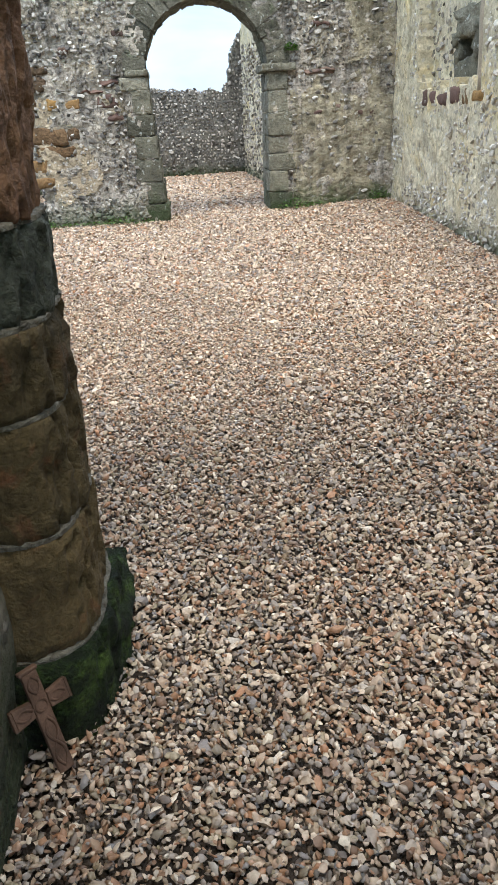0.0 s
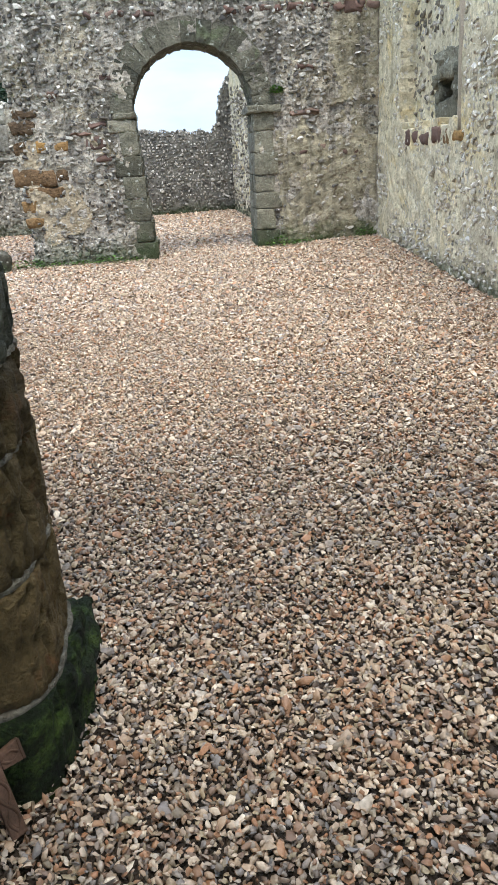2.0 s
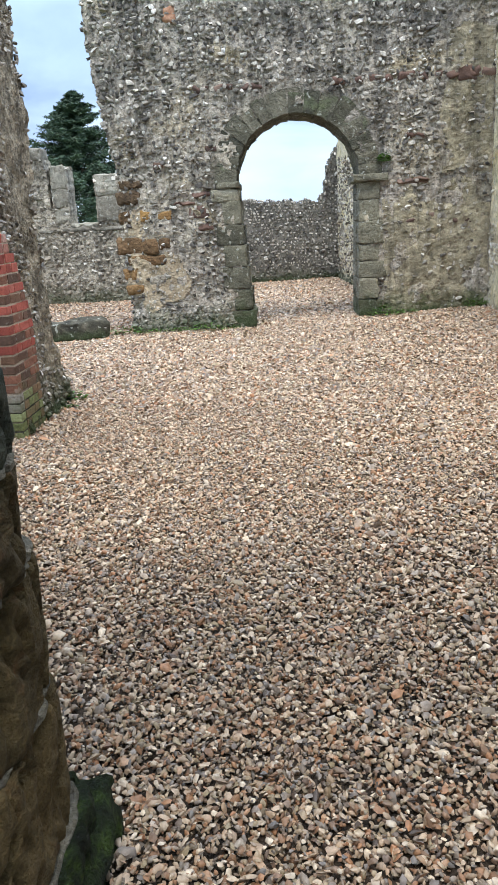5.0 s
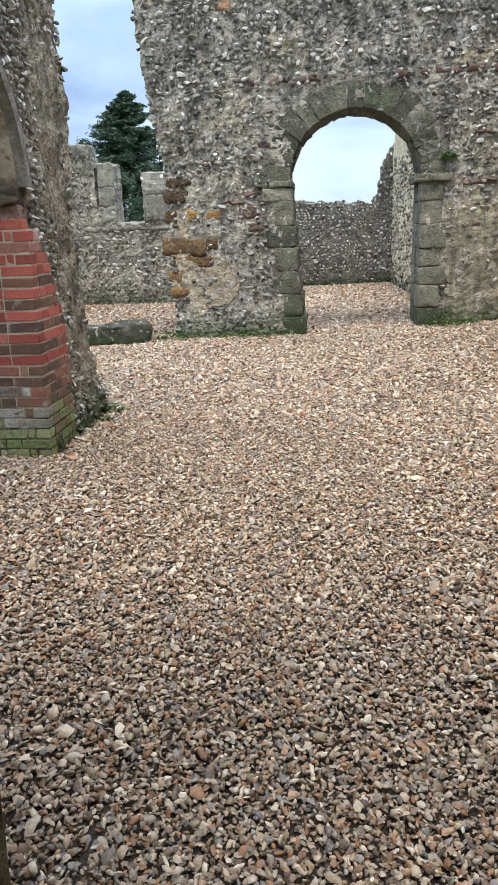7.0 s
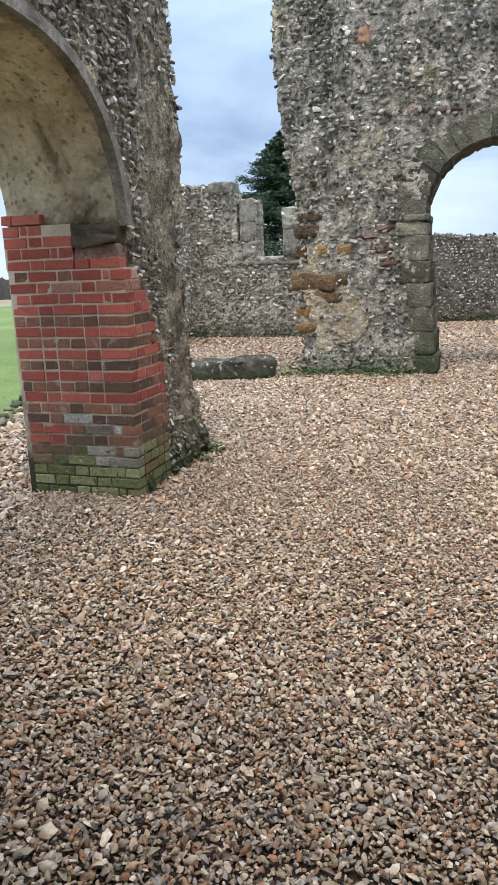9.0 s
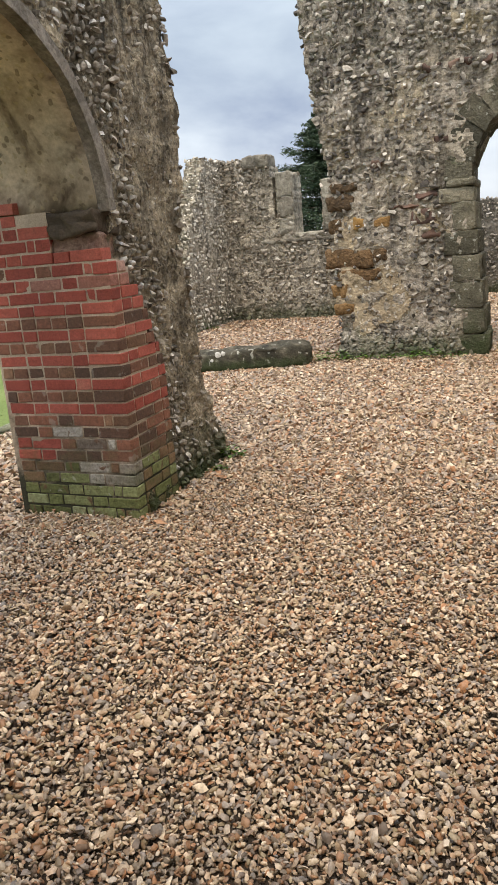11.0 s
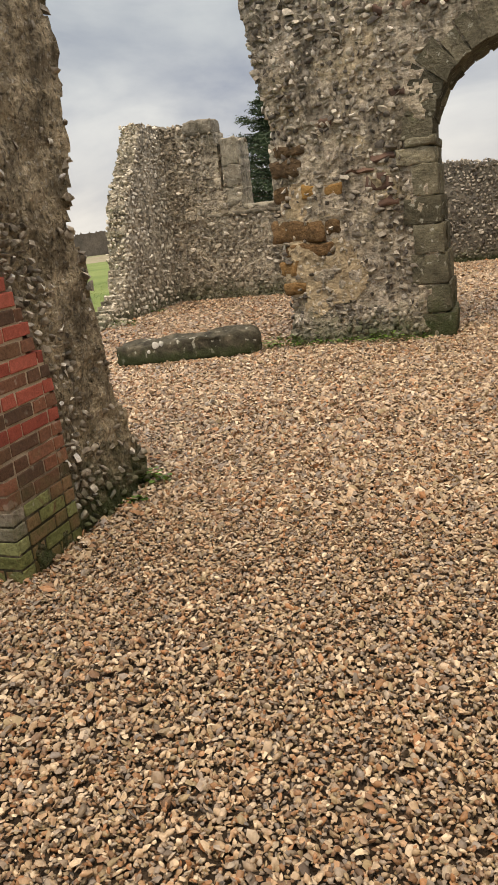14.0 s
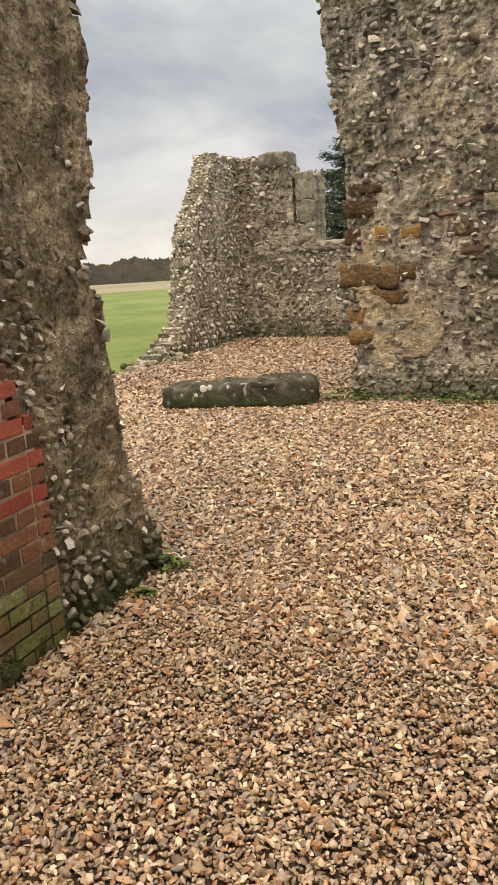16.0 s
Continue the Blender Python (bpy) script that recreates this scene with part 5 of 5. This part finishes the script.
# ---- weeds at the wall foot ----
def leaf_clump(at, n, spread, height, seed, label):
    r = random.Random(seed)
    vs, fs = [], []
    for _ in range(n):
        a, d = r.uniform(0, math.tau), spread * math.sqrt(r.random())
        base = Vector((d * math.cos(a), d * math.sin(a) * 0.45, height * r.random() * (1 - d / spread * 0.6)))
        ln, w = r.uniform(0.025, 0.06), r.uniform(0.012, 0.026)
        out = Vector((math.cos(a + r.uniform(-1, 1)), -abs(math.sin(a)) * 0.6 - 0.2, r.uniform(-0.2, 0.7))).normalized()
        side = out.cross(Vector((0, 0, 1))).normalized()
        up = side.cross(out)
        k = len(vs)
        vs += [base, base + out * ln * 0.5 + side * w + up * 0.004, base + out * ln, base + out * ln * 0.5 - side * w + up * 0.004]
        fs.append((k, k + 1, k + 2, k + 3))
    weed = empty("weed_clump", at, label, "weed", "weeds at the wall foot")
    part("leaves", mesh_from("leaves", [tuple(v) for v in vs], fs, m_leaf), weed, "small fresh green leaves", "stuff")
    return weed


rw = random.Random(4)
for n, (x, y, w, h, k) in enumerate([(-2.98, 8.22, 0.2, 0.12, 170), (-2.62, 8.25, 0.14, 0.06, 60), (-2.2, 8.27, 0.16, 0.06, 60), (-1.75, 8.24, 0.2, 0.11, 150), (-1.4, 8.29, 0.12, 0.05, 40), (0.95, 8.3, 0.18, 0.12, 150), (1.3, 8.32, 0.12, 0.05, 50), (2.3, 8.3, 0.16, 0.1, 120)]):
    leaf_clump((x, y - 0.03, ground_z(x, y) + 0.01), k, w * 1.2, h * 1.5, n, "low green weeds growing at the foot of the flint wall")
leaf_clump((0.97, 8.36, 2.3), 130, 0.09, 0.14, 40, "small green plant rooted in the wall above the impost")
leaf_clump((-6.6, 10.9, 0.0), 120, 0.3, 0.12, 41, "low green weeds at the broken wall end")
leaf_clump((-6.7, 12.4, 0.0), 90, 0.25, 0.1, 42, "low green weeds beside the chapel wall")
leaf_clump((-2.62, 3.72, 0.0), 110, 0.16, 0.14, 43, "mossy weeds at the foot of the rubble pier")
leaf_clump((-2.58, 3.4, 0.0), 60, 0.1, 0.06, 44, "mossy weeds at the foot of the rubble pier")

# ---- rubble and turf along the gravel's north edge ----
rng = np.random.default_rng(90)
for n in range(34):
    y = 3.0 + 7.5 * (n + rng.uniform(0, 0.8)) / 34
    v, f = FINE[n % len(FINE)]
    s = rng.uniform(0.1, 0.26)
    ob = tagged(new("edging_stone", mesh_from("edging_stone", v * s * np.array([1.2, 0.9, 0.55]), f, m_flint_warm, True)), "rough grey stone at the edge of the gravel", "stone", "stones along the turf")
    ob.matrix_basis = pose(gravel_edge(y) - 0.05 + rng.normal(0, 0.1), y, s * 0.12, 0, 0, rng.uniform(0, 360))

for n in range(22):
    v, f = FINE[(n * 5) % len(FINE)]
    s, k = rng.uniform(0.1, 0.26), rng.random()
    ob = tagged(new("fallen_stone", mesh_from("fallen_stone", v * s * np.array([1.1, 0.9, 0.6]), f, m_flint_pale, True)), "pale rough stone fallen beside the broken wall end", "stone", "stones fallen from the chapel wall")
    ob.matrix_basis = pose(-6.5 - 0.45 * rng.random() - 0.15 * k, 9.95 + 1.7 * k, s * 0.14, 0, 0, rng.uniform(0, 360))

n = 42000
gx, gy = rng.uniform(-15, -4.8, n), rng.uniform(-1, 22, n)
ok = np.array([x < gravel_edge(y) - 0.05 and not (-7.7 < x < -6.8 and 10 < y < 14.6) for x, y in zip(gx, gy)])
gx, gy = gx[ok], gy[ok]
n = len(gx)
h, a = rng.uniform(0.004, 0.011, n), rng.uniform(0, math.tau, n)
w = 0.006 + 0.0006 * np.abs(gx)
gz = np.array([field_z(x, y) for x, y in zip(gx, gy)])
tri = np.stack([np.stack([gx - w * np.cos(a), gy - w * np.sin(a), gz], 1), np.stack([gx + w * np.cos(a), gy + w * np.sin(a), gz], 1),
                np.stack([gx + rng.normal(0, 0.02, n), gy + rng.normal(0, 0.02, n), gz + h], 1)], 1)
tagged(new("grass", mesh_from("grass", tri.reshape(-1, 3), np.arange(3 * n).reshape(-1, 3), m_blade)), "short green grass of the field", "grass", kind="stuff")


# ---- conifers behind the chapel ----
def conifer(at, height, width, seed, label):
    r = random.Random(seed)
    tree = empty("conifer", at, label, "tree")
    bm = bmesh.new()
    rings = []
    for j in range(9):
        k = j / 8
        rad = 0.32 * (1 - k) + 0.03
        rings.append([bm.verts.new((rad * math.cos(t) + 0.2 * math.sin(k * 3), rad * math.sin(t), height * 0.97 * k)) for t in np.linspace(0, math.tau, 9)[:-1]])
    for p, q in zip(rings, rings[1:]):
        for i in range(8):
            bm.faces.new((p[i], p[(i + 1) % 8], q[(i + 1) % 8], q[i]))
    limbs, vs, fs = bmesh.new(), [], []
    for _ in range(420):
        k = r.random() ** 0.8
        z = height * (0.1 + 0.86 * k)
        a = r.uniform(0, math.tau)
        reach = width * (1 - k) ** 0.85 * r.uniform(0.6, 1.12) + 0.25
        tip = Vector((math.cos(a) * reach, math.sin(a) * reach, z + reach * r.uniform(-0.05, 0.28)))
        root = Vector((0, 0, z))
        side = (tip - root).cross(Vector((0, 0, 1))).normalized() * 0.04
        q = [limbs.verts.new(root + side), limbs.verts.new(root - side), limbs.verts.new(root + Vector((0, 0, 0.07))), limbs.verts.new(tip)]
        limbs.faces.new((q[0], q[1], q[3]))
        limbs.faces.new((q[1], q[2], q[3]))
        limbs.faces.new((q[2], q[0], q[3]))
        for _ in range(170):
            t = r.uniform(0.15, 1.03)
            c = root.lerp(tip, t) + Vector((r.gauss(0, 0.13), r.gauss(0, 0.13), r.gauss(-0.08, 0.08) - 0.1 * t * t)) * (0.4 + reach * 0.28)
            d = Vector((r.gauss(0, 1), r.gauss(0, 1), r.gauss(0.1, 0.4))).normalized() * r.uniform(0.25, 0.6)
            e = d.cross(Vector((r.gauss(0, 1), r.gauss(0, 1), 1))).normalized() * r.uniform(0.03, 0.075)
            b = len(vs)
            vs += [c - d * 0.5, c + e, c + d * 0.6, c - e]
            fs.append((b, b + 1, b + 2, b + 3))
    part("trunk", mesh_of("trunk", bm, m_bark, True), tree)
    part("limbs", mesh_of("limbs", limbs, m_bark), tree)
    part("crown", mesh_from("crown", [tuple(v) for v in vs], fs, m_needle), tree, "dense dark green needle foliage")
    return tree


conifer((-19.3, 70, -1.2), 15.8, 9.2, 5, "tall dark conifer standing behind the ruined chapel")
conifer((-15.5, 76, -1.4), 12.5, 6.5, 6, "dark bushy conifer behind the ruined chapel")


# ---- distance: winter woods, far hills ----
def ridge(name, r, z0, z1, wob, scale, a0, a1, material, label, seed, steps=700):
    vs, fs = [], []
    for k in range(steps + 1):
        a = a0 + (a1 - a0) * k / steps
        x, y = -2 + r * math.cos(a), 4 + r * math.sin(a)
        top = z1 + wob * (noise.noise(Vector((a * scale, seed, 0))) + 0.5 * noise.noise(Vector((a * scale * 5, seed, 1))) + 0.35 * noise.noise(Vector((a * scale * 19, seed, 2))))
        vs += [(x, y, z0), (x, y, top), (x * 1.05, y * 1.05, top - wob), (x * 1.05, y * 1.05, z0)]
    for k in range(steps):
        b = k * 4
        for i in range(4):
            fs.append((b + i, b + (i + 1) % 4, b + 4 + (i + 1) % 4, b + 4 + i))
    tagged(new(name, mesh_from(name, vs, fs, material)), label, "backdrop", kind="structure")


ridge("backdrop_woods", 260, -12, 1.6, 2.4, 24, radians(99), radians(185), m_wood_far, "dark leafless winter woodland along the horizon", 1, 1200)
ridge("backdrop_hills", 2200, -60, 18, 9, 8, radians(40), radians(101), m_hill, "low far hills beyond the chancel, haze painted in as blue-grey", 2, 500)
